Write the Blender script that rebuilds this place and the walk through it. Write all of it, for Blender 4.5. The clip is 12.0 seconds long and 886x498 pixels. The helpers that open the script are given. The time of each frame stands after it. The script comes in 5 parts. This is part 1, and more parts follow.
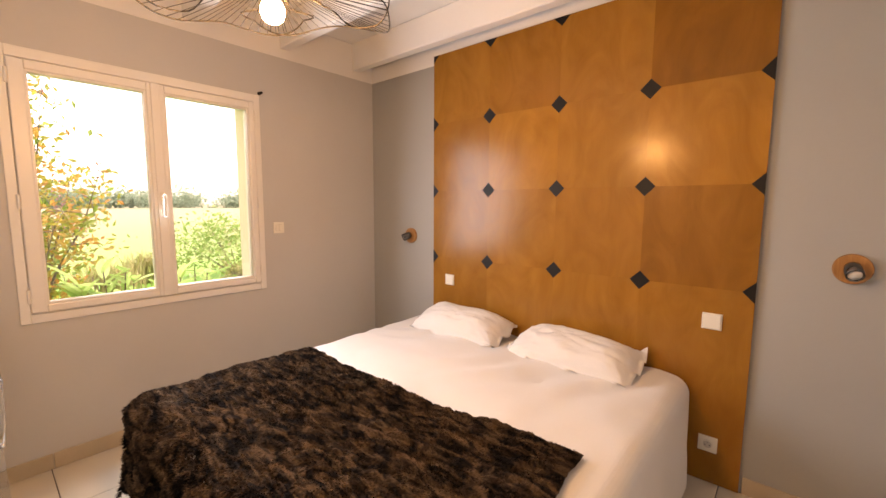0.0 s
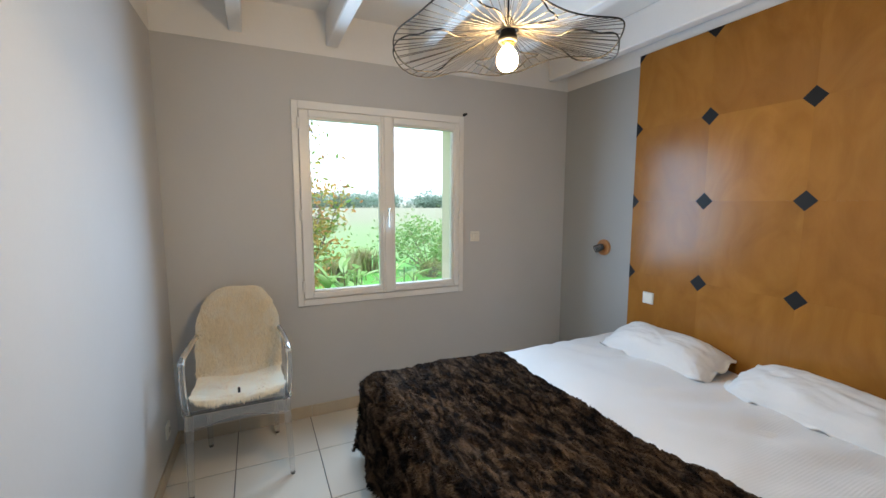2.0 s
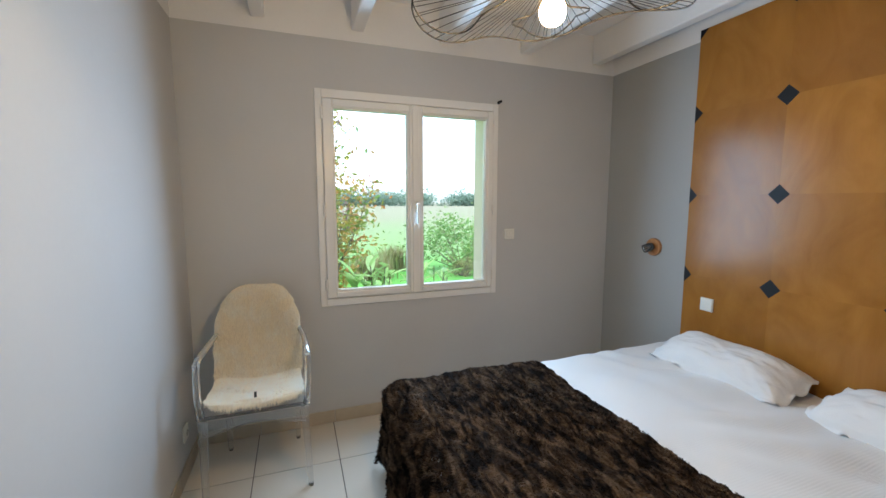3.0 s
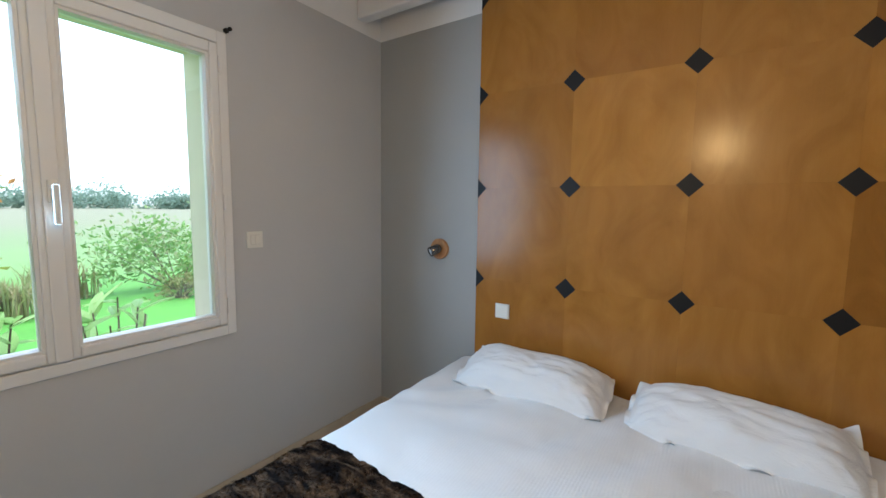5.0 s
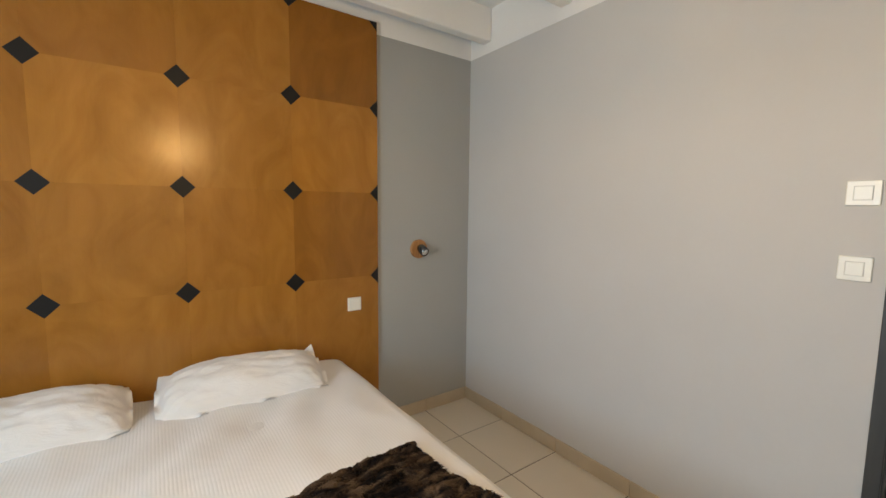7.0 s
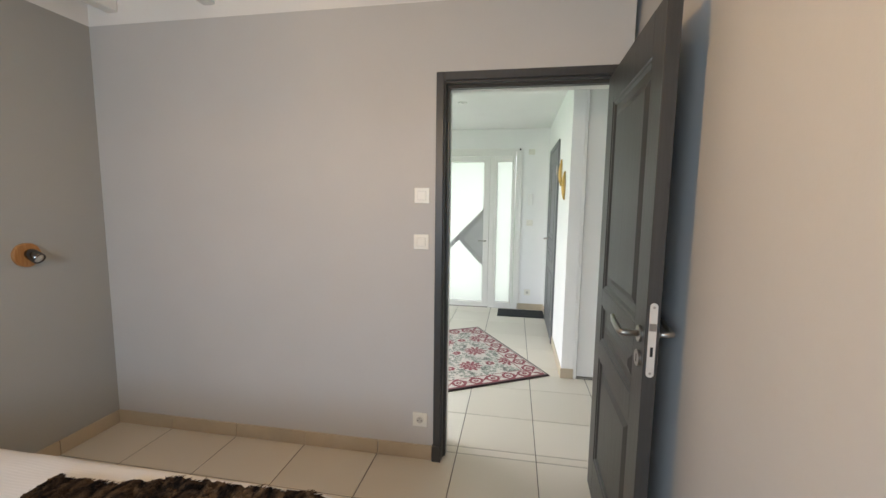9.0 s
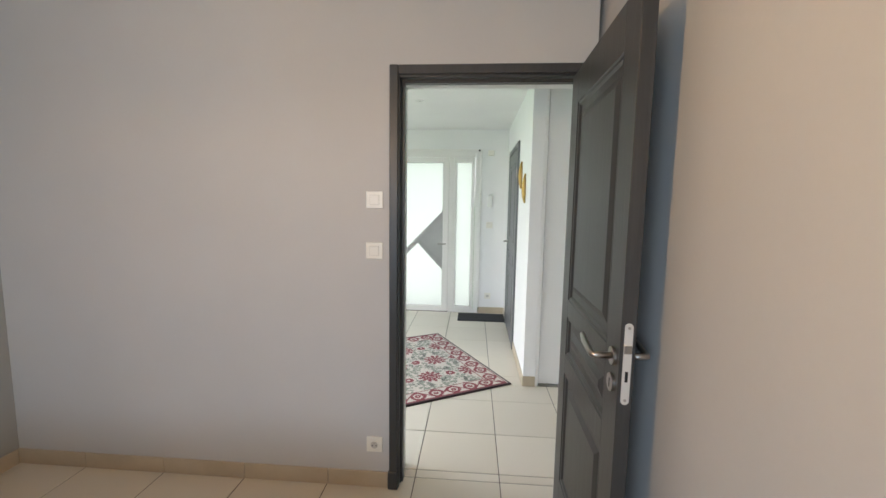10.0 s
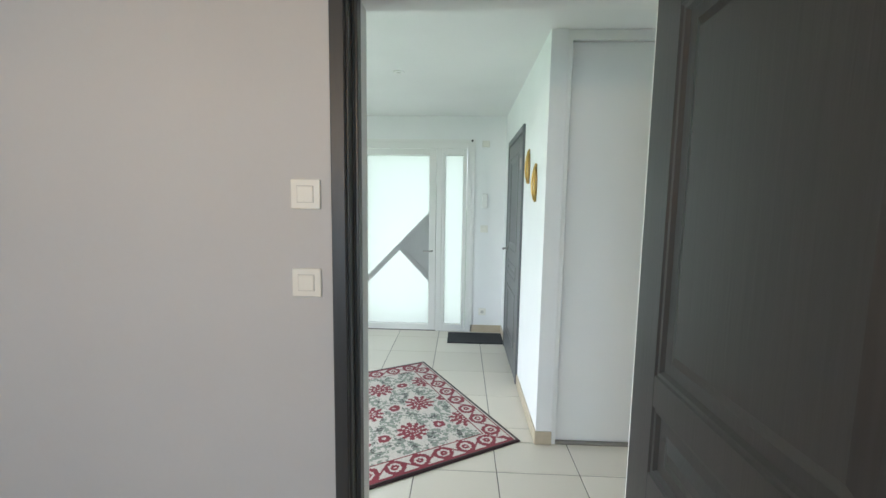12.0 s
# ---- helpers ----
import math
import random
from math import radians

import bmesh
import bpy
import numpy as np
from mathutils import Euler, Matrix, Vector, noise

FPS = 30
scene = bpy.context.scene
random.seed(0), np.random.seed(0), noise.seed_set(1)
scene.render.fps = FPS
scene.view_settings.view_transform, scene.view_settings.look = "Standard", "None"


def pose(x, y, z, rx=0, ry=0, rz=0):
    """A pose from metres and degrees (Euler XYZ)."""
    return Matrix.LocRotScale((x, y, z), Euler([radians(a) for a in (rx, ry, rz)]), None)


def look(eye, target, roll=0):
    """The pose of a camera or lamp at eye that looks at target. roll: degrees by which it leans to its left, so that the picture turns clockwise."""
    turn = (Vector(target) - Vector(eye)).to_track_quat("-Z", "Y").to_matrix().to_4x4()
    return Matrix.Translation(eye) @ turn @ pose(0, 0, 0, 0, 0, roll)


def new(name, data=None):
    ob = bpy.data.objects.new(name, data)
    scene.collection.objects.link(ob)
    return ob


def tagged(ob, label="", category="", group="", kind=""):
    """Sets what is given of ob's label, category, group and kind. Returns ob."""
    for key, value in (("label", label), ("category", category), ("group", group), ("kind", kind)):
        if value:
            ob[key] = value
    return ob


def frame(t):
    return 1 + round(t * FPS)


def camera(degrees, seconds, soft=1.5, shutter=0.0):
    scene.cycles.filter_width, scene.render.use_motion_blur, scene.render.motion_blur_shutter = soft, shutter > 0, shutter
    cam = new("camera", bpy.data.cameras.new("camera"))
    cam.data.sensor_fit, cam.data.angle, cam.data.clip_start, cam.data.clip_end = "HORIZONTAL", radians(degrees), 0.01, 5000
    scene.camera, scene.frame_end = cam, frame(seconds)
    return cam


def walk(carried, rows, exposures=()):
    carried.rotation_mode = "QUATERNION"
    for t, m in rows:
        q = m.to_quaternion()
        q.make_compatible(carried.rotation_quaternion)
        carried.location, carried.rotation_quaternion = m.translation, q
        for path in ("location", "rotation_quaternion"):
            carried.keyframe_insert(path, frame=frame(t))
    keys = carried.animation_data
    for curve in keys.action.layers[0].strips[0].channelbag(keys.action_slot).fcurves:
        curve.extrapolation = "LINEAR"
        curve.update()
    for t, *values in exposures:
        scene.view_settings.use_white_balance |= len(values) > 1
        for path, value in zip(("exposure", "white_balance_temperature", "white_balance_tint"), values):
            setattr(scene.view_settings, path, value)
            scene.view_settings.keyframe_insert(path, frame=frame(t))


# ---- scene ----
cam = camera(95.0, 12.0)
PATH = [
    (0, (0.584, 0.618, 1.397), (2.087, 1.919, 1.179), 0.3),
    (0.5, (0.589, 0.633, 1.405), (1.951, 2.081, 1.189), 0.4),
    (1, (0.55, 0.652, 1.43), (1.732, 2.249, 1.207), 0.3),
    (1.5, (0.503, 0.646, 1.47), (1.511, 2.358, 1.244), 0.2),
    (2, (0.462, 0.653, 1.481), (1.295, 2.458, 1.258), 0.1),
    (2.5, (0.48, 0.715, 1.463), (1.192, 2.57, 1.239), 0.1),
    (2.7, (0.512, 0.745, 1.462), (1.178, 2.612, 1.23), 0.0),
    (4.3, (0.795, 1.406, 1.413), (1.912, 3.051, 1.198), 0.4),
    (4.5, (0.852, 1.457, 1.412), (2.104, 3.001, 1.193), 0.4),
    (5, (0.93, 1.622, 1.387), (2.579, 2.736, 1.186), 0.8),
    (5.5, (0.892, 1.691, 1.406), (2.795, 2.271, 1.193), 0.7),
    (6, (0.763, 1.739, 1.431), (2.751, 1.688, 1.222), 0.8),
    (6.5, (0.699, 1.798, 1.449), (2.563, 1.107, 1.237), 1.0),
    (7, (0.664, 1.859, 1.408), (2.279, 0.697, 1.211), 0.6),
    (7.5, (0.588, 1.966, 1.384), (1.815, 0.398, 1.198), 0.8),
    (7.7, (0.515, 1.992, 1.378), (1.600, 0.328, 1.215), 0.8),
    (9.3, (0.461, 2.103, 1.439), (0.708, 0.131, 1.215), 0.8),
    (9.5, (0.46, 2.074, 1.44), (0.667, 0.097, 1.221), 0.8),
    (10, (0.47, 1.925, 1.457), (0.617, -0.058, 1.237), 0.9),
    (10.5, (0.497, 1.741, 1.458), (0.612, -0.244, 1.24), 0.8),
    (11, (0.451, 1.515, 1.464), (0.55, -0.471, 1.248), 0.7),
    (11.5, (0.444, 1.335, 1.441), (0.535, -0.652, 1.227), 0.8),
    (12, (0.519, 1.101, 1.447), (0.606, -0.885, 1.233), 0.8),
]
walk(cam, [(t, look(eye, target, roll)) for t, eye, target, roll in PATH],
     exposures=[
         (0.0, 3.02, 8800, 34), (0.5, 2.70, 6150, 14), (1.0, 2.70, 5750, 10), (1.5, 2.60, 5520, 9), (2.5, 2.49, 5460, 8),
         (4.5, 2.50, 5280, 7), (5.0, 2.46, 5320, 8), (5.5, 2.60, 5650, 9), (6.5, 2.68, 6400, 9), (7.5, 2.58, 6550, 9),
         (9.5, 2.44, 6400, 15), (10.5, 2.4, 6250, 14), (11.5, 2.37, 5950, 10), (12.0, 2.40, 5900, 9)])

# ---- light ----
world = bpy.data.worlds.new("sky")
scene.world = world
world.use_nodes = True
wn, wl = world.node_tree.nodes, world.node_tree.links
sky = wn.new("ShaderNodeTexSky")
sky.sky_type, sky.sun_disc = "NISHITA", False
sky.sun_elevation, sky.sun_rotation = radians(50), radians(104)
sky.air_density, sky.dust_density, sky.ozone_density = 1.0, 1.5, 0.8
haze = wn.new("ShaderNodeHueSaturation")
haze.inputs["Saturation"].default_value = 0.35
wl.new(sky.outputs[0], haze.inputs["Color"])
wl.new(haze.outputs[0], wn["Background"].inputs["Color"])
wn["Background"].inputs["Strength"].default_value = 0.14

sun = new("sun", bpy.data.lights.new("sun", "SUN"))
sun.data.energy, sun.data.angle, sun.data.color = 1.5, radians(12), (1.0, 0.95, 0.88)
sun.matrix_world = look((-8, -2, 20), (0, 0, 10))


def area_lamp(name, m, w, h, energy, colour, spread=180):
    data = bpy.data.lights.new(name, "AREA")
    data.shape, data.size, data.size_y, data.energy, data.color = "RECTANGLE", w, h, energy, colour
    ob = new(name, data)
    data.spread = radians(spread)
    ob.matrix_world = m
    return ob


BULB_POWER = 155.0
# sky light in the window opening
area_lamp("window_daylight", look((1.33, 3.40, 1.455), (1.33, 0.40, 1.25)), 1.04, 1.08, 5.7, (0.63, 0.83, 1.0), 165)
# daylight behind the frosted glass of the entrance
area_lamp("entrance_daylight", look((1.1, -3.70, 1.1), (1.1, 0, 1.1)), 1.5, 2.1, 6.8, (0.97, 0.99, 0.97))
# unseen daylight added to brighten the hall, through an assumed east opening
area_lamp("hall_added_daylight", look((3.20, -1.25, 1.25), (0, -1.35, 1.05)), 1.9, 1.9, 3.3, (0.86, 0.94, 1.0))


# ---- materials ----
def material(name, base=(0.5, 0.5, 0.5), rough=0.6, metal=0.0, **more):
    m = bpy.data.materials.new(name)
    m.use_nodes = True
    b = m.node_tree.nodes["Principled BSDF"]
    b.inputs["Base Color"].default_value = (*base, 1)
    b.inputs["Roughness"].default_value = rough
    b.inputs["Metallic"].default_value = metal
    for key, value in more.items():
        b.inputs[key.replace("_", " ")].default_value = value
    return m


def coords(m, scale=(1, 1, 1), kind="Object"):
    n, l = m.node_tree.nodes, m.node_tree.links
    tc, mp = n.new("ShaderNodeTexCoord"), n.new("ShaderNodeMapping")
    mp.inputs["Scale"].default_value = scale
    l.new(tc.outputs[kind], mp.inputs["Vector"])
    return mp.outputs["Vector"]


def noise_tex(m, vector, scale, detail=4, rough=0.55, distortion=0.0):
    n, l = m.node_tree.nodes, m.node_tree.links
    t = n.new("ShaderNodeTexNoise")
    t.inputs["Scale"].default_value, t.inputs["Detail"].default_value = scale, detail
    t.inputs["Roughness"].default_value, t.inputs["Distortion"].default_value = rough, distortion
    if vector is not None:
        l.new(vector, t.inputs["Vector"])
    return t.outputs["Fac"]


def ramp(m, fac, stops):
    n, l = m.node_tree.nodes, m.node_tree.links
    r = n.new("ShaderNodeValToRGB")
    e = r.color_ramp.elements
    while len(e) < len(stops):
        e.new(0.5)
    for el, (p, c) in zip(e, stops):
        el.position, el.color = p, (*c, 1)
    l.new(fac, r.inputs["Fac"])
    return r.outputs["Color"]


def mix(m, fac, a, b, how="MIX"):
    n, l = m.node_tree.nodes, m.node_tree.links
    x = n.new("ShaderNodeMix")
    x.data_type, x.blend_type = "RGBA", how
    for sock, v in ((x.inputs["Factor"], fac), (x.inputs["A"], a), (x.inputs["B"], b)):
        if isinstance(v, bpy.types.NodeSocket):
            l.new(v, sock)
        elif isinstance(v, tuple):
            sock.default_value = (*v, 1)
        else:
            sock.default_value = v
    return x.outputs["Result"]


def bump(m, height, strength, distance=0.01):
    n, l = m.node_tree.nodes, m.node_tree.links
    b = n.new("ShaderNodeBump")
    b.inputs["Strength"].default_value, b.inputs["Distance"].default_value = strength, distance
    l.new(height, b.inputs["Height"])
    l.new(b.outputs["Normal"], n["Principled BSDF"].inputs["Normal"])


def paint(m, colour=None, rough=None):
    l, b = m.node_tree.links, m.node_tree.nodes["Principled BSDF"]
    if colour is not None:
        l.new(colour, b.inputs["Base Color"])
    if rough is not None:
        l.new(rough, b.inputs["Roughness"])


def random_value(m):
    return m.node_tree.nodes.new("ShaderNodeObjectInfo").outputs["Random"]


def island_value(m):
    return m.node_tree.nodes.new("ShaderNodeNewGeometry").outputs["Random Per Island"]


def grey(v):
    return (v, v, v)


def plaster(name, base, rough=0.75):
    m = material(name, base, rough)
    v = coords(m)
    patches = noise_tex(m, v, 1.6, 3)
    fine = noise_tex(m, v, 55, 5, 0.6)
    dark = tuple(c * 0.94 for c in base)
    paint(m, mix(m, 0.25, ramp(m, patches, [(0.3, dark), (0.7, base)]), ramp(m, fine, [(0.3, dark), (0.7, base)])))
    bump(m, noise_tex(m, v, 160, 3, 0.6), 0.12, 0.002)
    return m


WALL = plaster("pale grey wall paint", (0.565, 0.56, 0.55))
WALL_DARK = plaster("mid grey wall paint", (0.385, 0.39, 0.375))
WHITE = plaster("white wall paint", (0.84, 0.83, 0.81))
HALL_WHITE = plaster("white hall paint", (0.86, 0.86, 0.85))
RENDER_CREAM = plaster("cream outside render", (0.72, 0.66, 0.50), 0.9)
LACQUER = material("white lacquer", (0.84, 0.84, 0.82), 0.35)
PVC = material("white window plastic", (0.80, 0.79, 0.76), 0.3)
WHITE_PLASTIC = material("white switch plastic", (0.80, 0.78, 0.70), 0.3)
CHROME = material("chrome", (0.75, 0.75, 0.76), 0.12, 1.0)
STEEL = material("brushed steel", (0.42, 0.40, 0.375), 0.32, 1.0)
BLACK_METAL = material("black wire", (0.015, 0.014, 0.013), 0.6, Specular_IOR_Level=0.3)
# near-black for small raised patches that paint the shade inside holes
HOLE_SHADE = material("painted hole shade", (0.01, 0.01, 0.01), 0.8)
RUBBER = material("grey rubber", (0.06, 0.055, 0.05), 0.7)

TILE = material("cream ceramic tile", (0.60, 0.55, 0.46), 0.28)
_v = coords(TILE)
_base = ramp(TILE, random_value(TILE), [(0.0, (0.64, 0.59, 0.50)), (1.0, (0.70, 0.65, 0.56))])
_cloud = ramp(TILE, noise_tex(TILE, _v, 1.5, 0), [(0.0, grey(0.96)), (1.0, grey(1.03))])
paint(TILE, mix(TILE, 1.0, _base, _cloud, "MULTIPLY"), ramp(TILE, noise_tex(TILE, _v, 4, 3), [(0.2, grey(0.29)), (0.8, grey(0.36))]))
SKIRT = material("beige skirting tile", (0.50, 0.42, 0.31), 0.35)
_v = coords(SKIRT)
paint(SKIRT, ramp(SKIRT, noise_tex(SKIRT, _v, 6, 4), [(0.3, (0.46, 0.385, 0.28)), (0.7, (0.53, 0.45, 0.335))]))
GROUT = material("grey brown grout", (0.13, 0.115, 0.095), 0.9)

DOOR_GREY = material("anthracite wood paint", (0.052, 0.053, 0.057), 0.45)
_v = coords(DOOR_GREY, (30, 30, 1.6))
_g = noise_tex(DOOR_GREY, _v, 2.0, 6, 0.65, 0.6)
paint(DOOR_GREY, ramp(DOOR_GREY, _g, [(0.3, (0.037, 0.037, 0.037)), (0.7, (0.050, 0.050, 0.050))]), ramp(DOOR_GREY, _g, [(0.1, grey(0.36)), (0.9, grey(0.50))]))
bump(DOOR_GREY, _g, 0.18, 0.003)

# dark door paint with the sheen from the entrance put into its colour
HALL_GREY_SHEEN = material("dark grey door paint lightened for sheen", (0.11, 0.113, 0.118), 0.4)
_g = noise_tex(HALL_GREY_SHEEN, coords(HALL_GREY_SHEEN, (30, 30, 1.6)), 2.0, 6, 0.65, 0.6)
paint(HALL_GREY_SHEEN, ramp(HALL_GREY_SHEEN, _g, [(0.3, (0.10, 0.103, 0.108)), (0.7, (0.125, 0.128, 0.133))]))


def ply_wood(name, gain):
    m = material(name, (0.4, 0.2, 0.08), 0.25, Specular_IOR_Level=0.30)
    n, l = m.node_tree.nodes, m.node_tree.links
    tc = n.new("ShaderNodeTexCoord")
    rnd = random_value(m)
    shift = n.new("ShaderNodeVectorMath")
    shift.operation = "MULTIPLY_ADD"
    comb = n.new("ShaderNodeCombineXYZ")
    for s in "XYZ":
        l.new(rnd, comb.inputs[s])
    l.new(comb.outputs[0], shift.inputs[0])
    shift.inputs[1].default_value = (7, 13, 23)
    l.new(tc.outputs["Object"], shift.inputs[2])
    stretched = n.new("ShaderNodeMapping")
    stretched.inputs["Scale"].default_value = (1, 1.7, 0.9)
    l.new(shift.outputs[0], stretched.inputs["Vector"])
    fine_map = n.new("ShaderNodeMapping")
    fine_map.inputs["Scale"].default_value = (1, 90, 3)
    l.new(shift.outputs[0], fine_map.inputs["Vector"])
    figure = noise_tex(m, stretched.outputs[0], 2.6, 5, 0.55, 2.2)
    fine = noise_tex(m, fine_map.outputs[0], 3.0, 4, 0.6)
    swirl = n.new("ShaderNodeTexWave")
    swirl.inputs["Scale"].default_value, swirl.inputs["Distortion"].default_value = 0.9, 7.0
    swirl.inputs["Detail"].default_value, swirl.inputs["Detail Scale"].default_value = 3.0, 0.8
    swirl.bands_direction = "Y"
    l.new(stretched.outputs[0], swirl.inputs["Vector"])
    tone = ramp(m, rnd, [(0.0, (0.312, 0.132, 0.021)), (0.5, (0.338, 0.147, 0.024)), (1.0, (0.362, 0.163, 0.028))])
    c = mix(m, 1.0, tone, ramp(m, figure, [(0.25, (0.84, 0.81, 0.76)), (0.75, (1.12, 1.14, 1.14))]), "MULTIPLY")
    c = mix(m, 0.3, c, ramp(m, swirl.outputs["Fac"], [(0.0, grey(0.86)), (1.0, grey(1.08))]), "MULTIPLY")
    c = mix(m, 1.0, c, gain, "MULTIPLY")
    c = mix(m, 0.28, c, ramp(m, fine, [(0.3, grey(0.90)), (0.7, grey(1.06))]), "MULTIPLY")
    paint(m, c, ramp(m, figure, [(0.1, grey(0.205)), (0.9, grey(0.26))]))
    bump(m, fine, 0.07, 0.001)
    return m


PLY = ply_wood("varnished plywood", (1.0, 1.0, 1.0))
PLY_PALE = ply_wood("pale varnished plywood", (1.16, 1.18, 1.15))
PLY_DEEP = ply_wood("deep varnished plywood", (0.80, 0.75, 0.68))
INLAY = material("black stained inlay", (0.010, 0.009, 0.008), 0.5, Specular_IOR_Level=0.25)

LINEN = material("white cotton cover", (0.75, 0.745, 0.735), 0.85, Sheen_Weight=0.25)
_n, _l = LINEN.node_tree.nodes, LINEN.node_tree.links
_w = _n.new("ShaderNodeTexWave")
_w.bands_direction = "Y"
_w.inputs["Scale"].default_value, _w.inputs["Distortion"].default_value = 28.0, 0.6
_l.new(coords(LINEN), _w.inputs["Vector"])
bump(LINEN, mix(LINEN, 0.5, _w.outputs["Color"], noise_tex(LINEN, coords(LINEN), 90, 3)), 0.34, 0.002)
COTTON = material("white pillow cotton", (0.75, 0.74, 0.725), 0.85, Sheen_Weight=0.2)
bump(COTTON, noise_tex(COTTON, coords(COTTON, (1.0, 0.45, 1.0)), 17, 5, 0.6, 1.6), 0.36, 0.012)


# ---- building helpers ----
def mesh_object(name, bm, mat, parent=None, label="", smooth=False):
    me = bpy.data.meshes.new(name)
    bm.normal_update()
    bm.to_mesh(me)
    bm.free()
    for m in (mat if isinstance(mat, (list, tuple)) else [mat]):
        me.materials.append(m)
    if smooth:
        me.polygons.foreach_set("use_smooth", [True] * len(me.polygons))
    ob = new(name, me)
    if parent is not None:
        ob.parent = parent
    if label:
        ob["label"] = label
    return ob


def part(name, bm, mat, parent, label="", smooth=False):
    return mesh_object(name, bm, mat, parent, label, smooth)


def share(name, me, m, parent):
    ob = new(name, me)
    ob.parent, ob.matrix_basis = parent, m
    return ob


def box(bm, x0, y0, z0, x1, y1, z1, bevel=0.0, segments=1, slot=0):
    made = bmesh.ops.create_cube(bm, size=1.0)["verts"]
    for v in made:
        v.co = Vector(((x0, x1)[v.co.x > 0], (y0, y1)[v.co.y > 0], (z0, z1)[v.co.z > 0]))
    faces = list({f for v in made for f in v.link_faces})
    for f in faces:
        f.material_index = slot
    if bevel:
        edges = list({e for v in made for e in v.link_edges})
        bmesh.ops.bevel(bm, geom=edges, offset=bevel, segments=segments, affect="EDGES", profile=0.5, clamp_overlap=True)
    return made


def boxes(*items, bevel=0.0, segments=1):
    bm = bmesh.new()
    for it in items:
        box(bm, *it, bevel=bevel, segments=segments)
    return bm


def cylinder(bm, p, q, r0, r1=None, sides=20, caps=True):
    p, q = Vector(p), Vector(q)
    r1 = r0 if r1 is None else r1
    m = Matrix.Translation((p + q) / 2) @ (q - p).to_track_quat("Z", "Y").to_matrix().to_4x4()
    return bmesh.ops.create_cone(bm, cap_ends=caps, segments=sides, radius1=r0, radius2=r1, depth=(q - p).length, matrix=m)["verts"]


def tube(bm, pts, r, sides=6, closed=False):
    pts = [Vector(p) for p in pts]
    n = len(pts)
    rings = []
    for i, p in enumerate(pts):
        a = pts[(i - 1) % n] if (closed or i) else p
        b = pts[(i + 1) % n] if (closed or i < n - 1) else p
        d = (b - a).normalized()
        up = Vector((0, 0, 1)) if abs(d.z) < 0.9 else Vector((1, 0, 0))
        s = d.cross(up).normalized()
        u = s.cross(d)
        rr = r[i] if isinstance(r, (list, tuple)) else r
        rings.append([bm.verts.new(p + rr * (math.cos(k * math.tau / sides) * s + math.sin(k * math.tau / sides) * u)) for k in range(sides)])
    for i in range(n if closed else n - 1):
        a, b = rings[i], rings[(i + 1) % n]
        for k in range(sides):
            bm.faces.new((a[k], a[(k + 1) % sides], b[(k + 1) % sides], b[k]))
    if not closed:
        bm.faces.new(rings[0][::-1])
        bm.faces.new(rings[-1])


def lathe(bm, profile, sides=28, m=Matrix()):
    rings = []
    for r, z in profile:
        rings.append([bm.verts.new(m @ Vector((r * math.cos(k * math.tau / sides), r * math.sin(k * math.tau / sides), z))) for k in range(sides)])
    for a, b in zip(rings, rings[1:]):
        for k in range(sides):
            bm.faces.new((a[k], a[(k + 1) % sides], b[(k + 1) % sides], b[k]))
    if profile[0][0] > 1e-4:
        bm.faces.new(rings[0][::-1])
    if profile[-1][0] > 1e-4:
        bm.faces.new(rings[-1])
    return rings


def thing(name, m, label, category, group=""):
    ob = new(name)
    ob.matrix_world = m
    ob.empty_display_size = 0.1
    return tagged(ob, label, category, group)


# ---- room ----
PX0 = 2.92                                     # front of the wooden panel
XWS, XWN = -0.088, -0.028                     # the west wall runs slightly askew
XW, XE, YS, YN = -0.06, 2.94, 0.0, 3.48       # faces of the bedroom walls
PAINT_TOP, CEIL, HALL_CEIL = 2.43, 2.70, 2.42
DOOR_X0, DOOR_X1, DOOR_TOP = -0.062, 0.838, 2.05
WIN_X0, WIN_X1, WIN_Z0, WIN_Z1 = 0.72, 1.91, 0.83, 2.105
SOUTH_BACK, NORTH_BACK = -0.20, 3.80

def askew(z0, z1, proud):
    """The slightly askew west wall between two heights."""
    bm = boxes((-0.3, SOUTH_BACK, z0, 0, YN, z1))
    for v in bm.verts:
        if v.co.x > -0.1:
            v.co.x = XWS + (XWN - XWS) * v.co.y / YN + proud
    return bm


wall_north = tagged(mesh_object("wall_north", boxes(
    (XW - 0.2, YN, 0, WIN_X0, NORTH_BACK, PAINT_TOP), (WIN_X1, YN, 0, XE + 0.2, NORTH_BACK, PAINT_TOP),
    (WIN_X0, YN, 0, WIN_X1, YN + 0.08, WIN_Z0), (WIN_X0, YN + 0.08, 0, WIN_X1, NORTH_BACK, 0.74), (WIN_X0, YN, WIN_Z1, WIN_X1, NORTH_BACK, PAINT_TOP)), WALL),
    "pale grey painted wall with a window", "wall", kind="structure")
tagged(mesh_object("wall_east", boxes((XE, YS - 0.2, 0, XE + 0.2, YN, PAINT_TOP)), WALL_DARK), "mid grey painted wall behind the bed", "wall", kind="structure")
tagged(mesh_object("wall_west", askew(0, PAINT_TOP, 0.0), WALL), "pale grey painted wall", "wall", kind="structure")
tagged(mesh_object("trim", askew(PAINT_TOP, CEIL, 0.002), WHITE), "white painted band at the top of the wall", "wall", kind="structure")
bm = boxes((DOOR_X1, SOUTH_BACK, 0, XE, YS, PAINT_TOP), (XW, SOUTH_BACK, DOOR_TOP, DOOR_X1, YS, PAINT_TOP), (XW, SOUTH_BACK, 0, DOOR_X0, YS, DOOR_TOP))
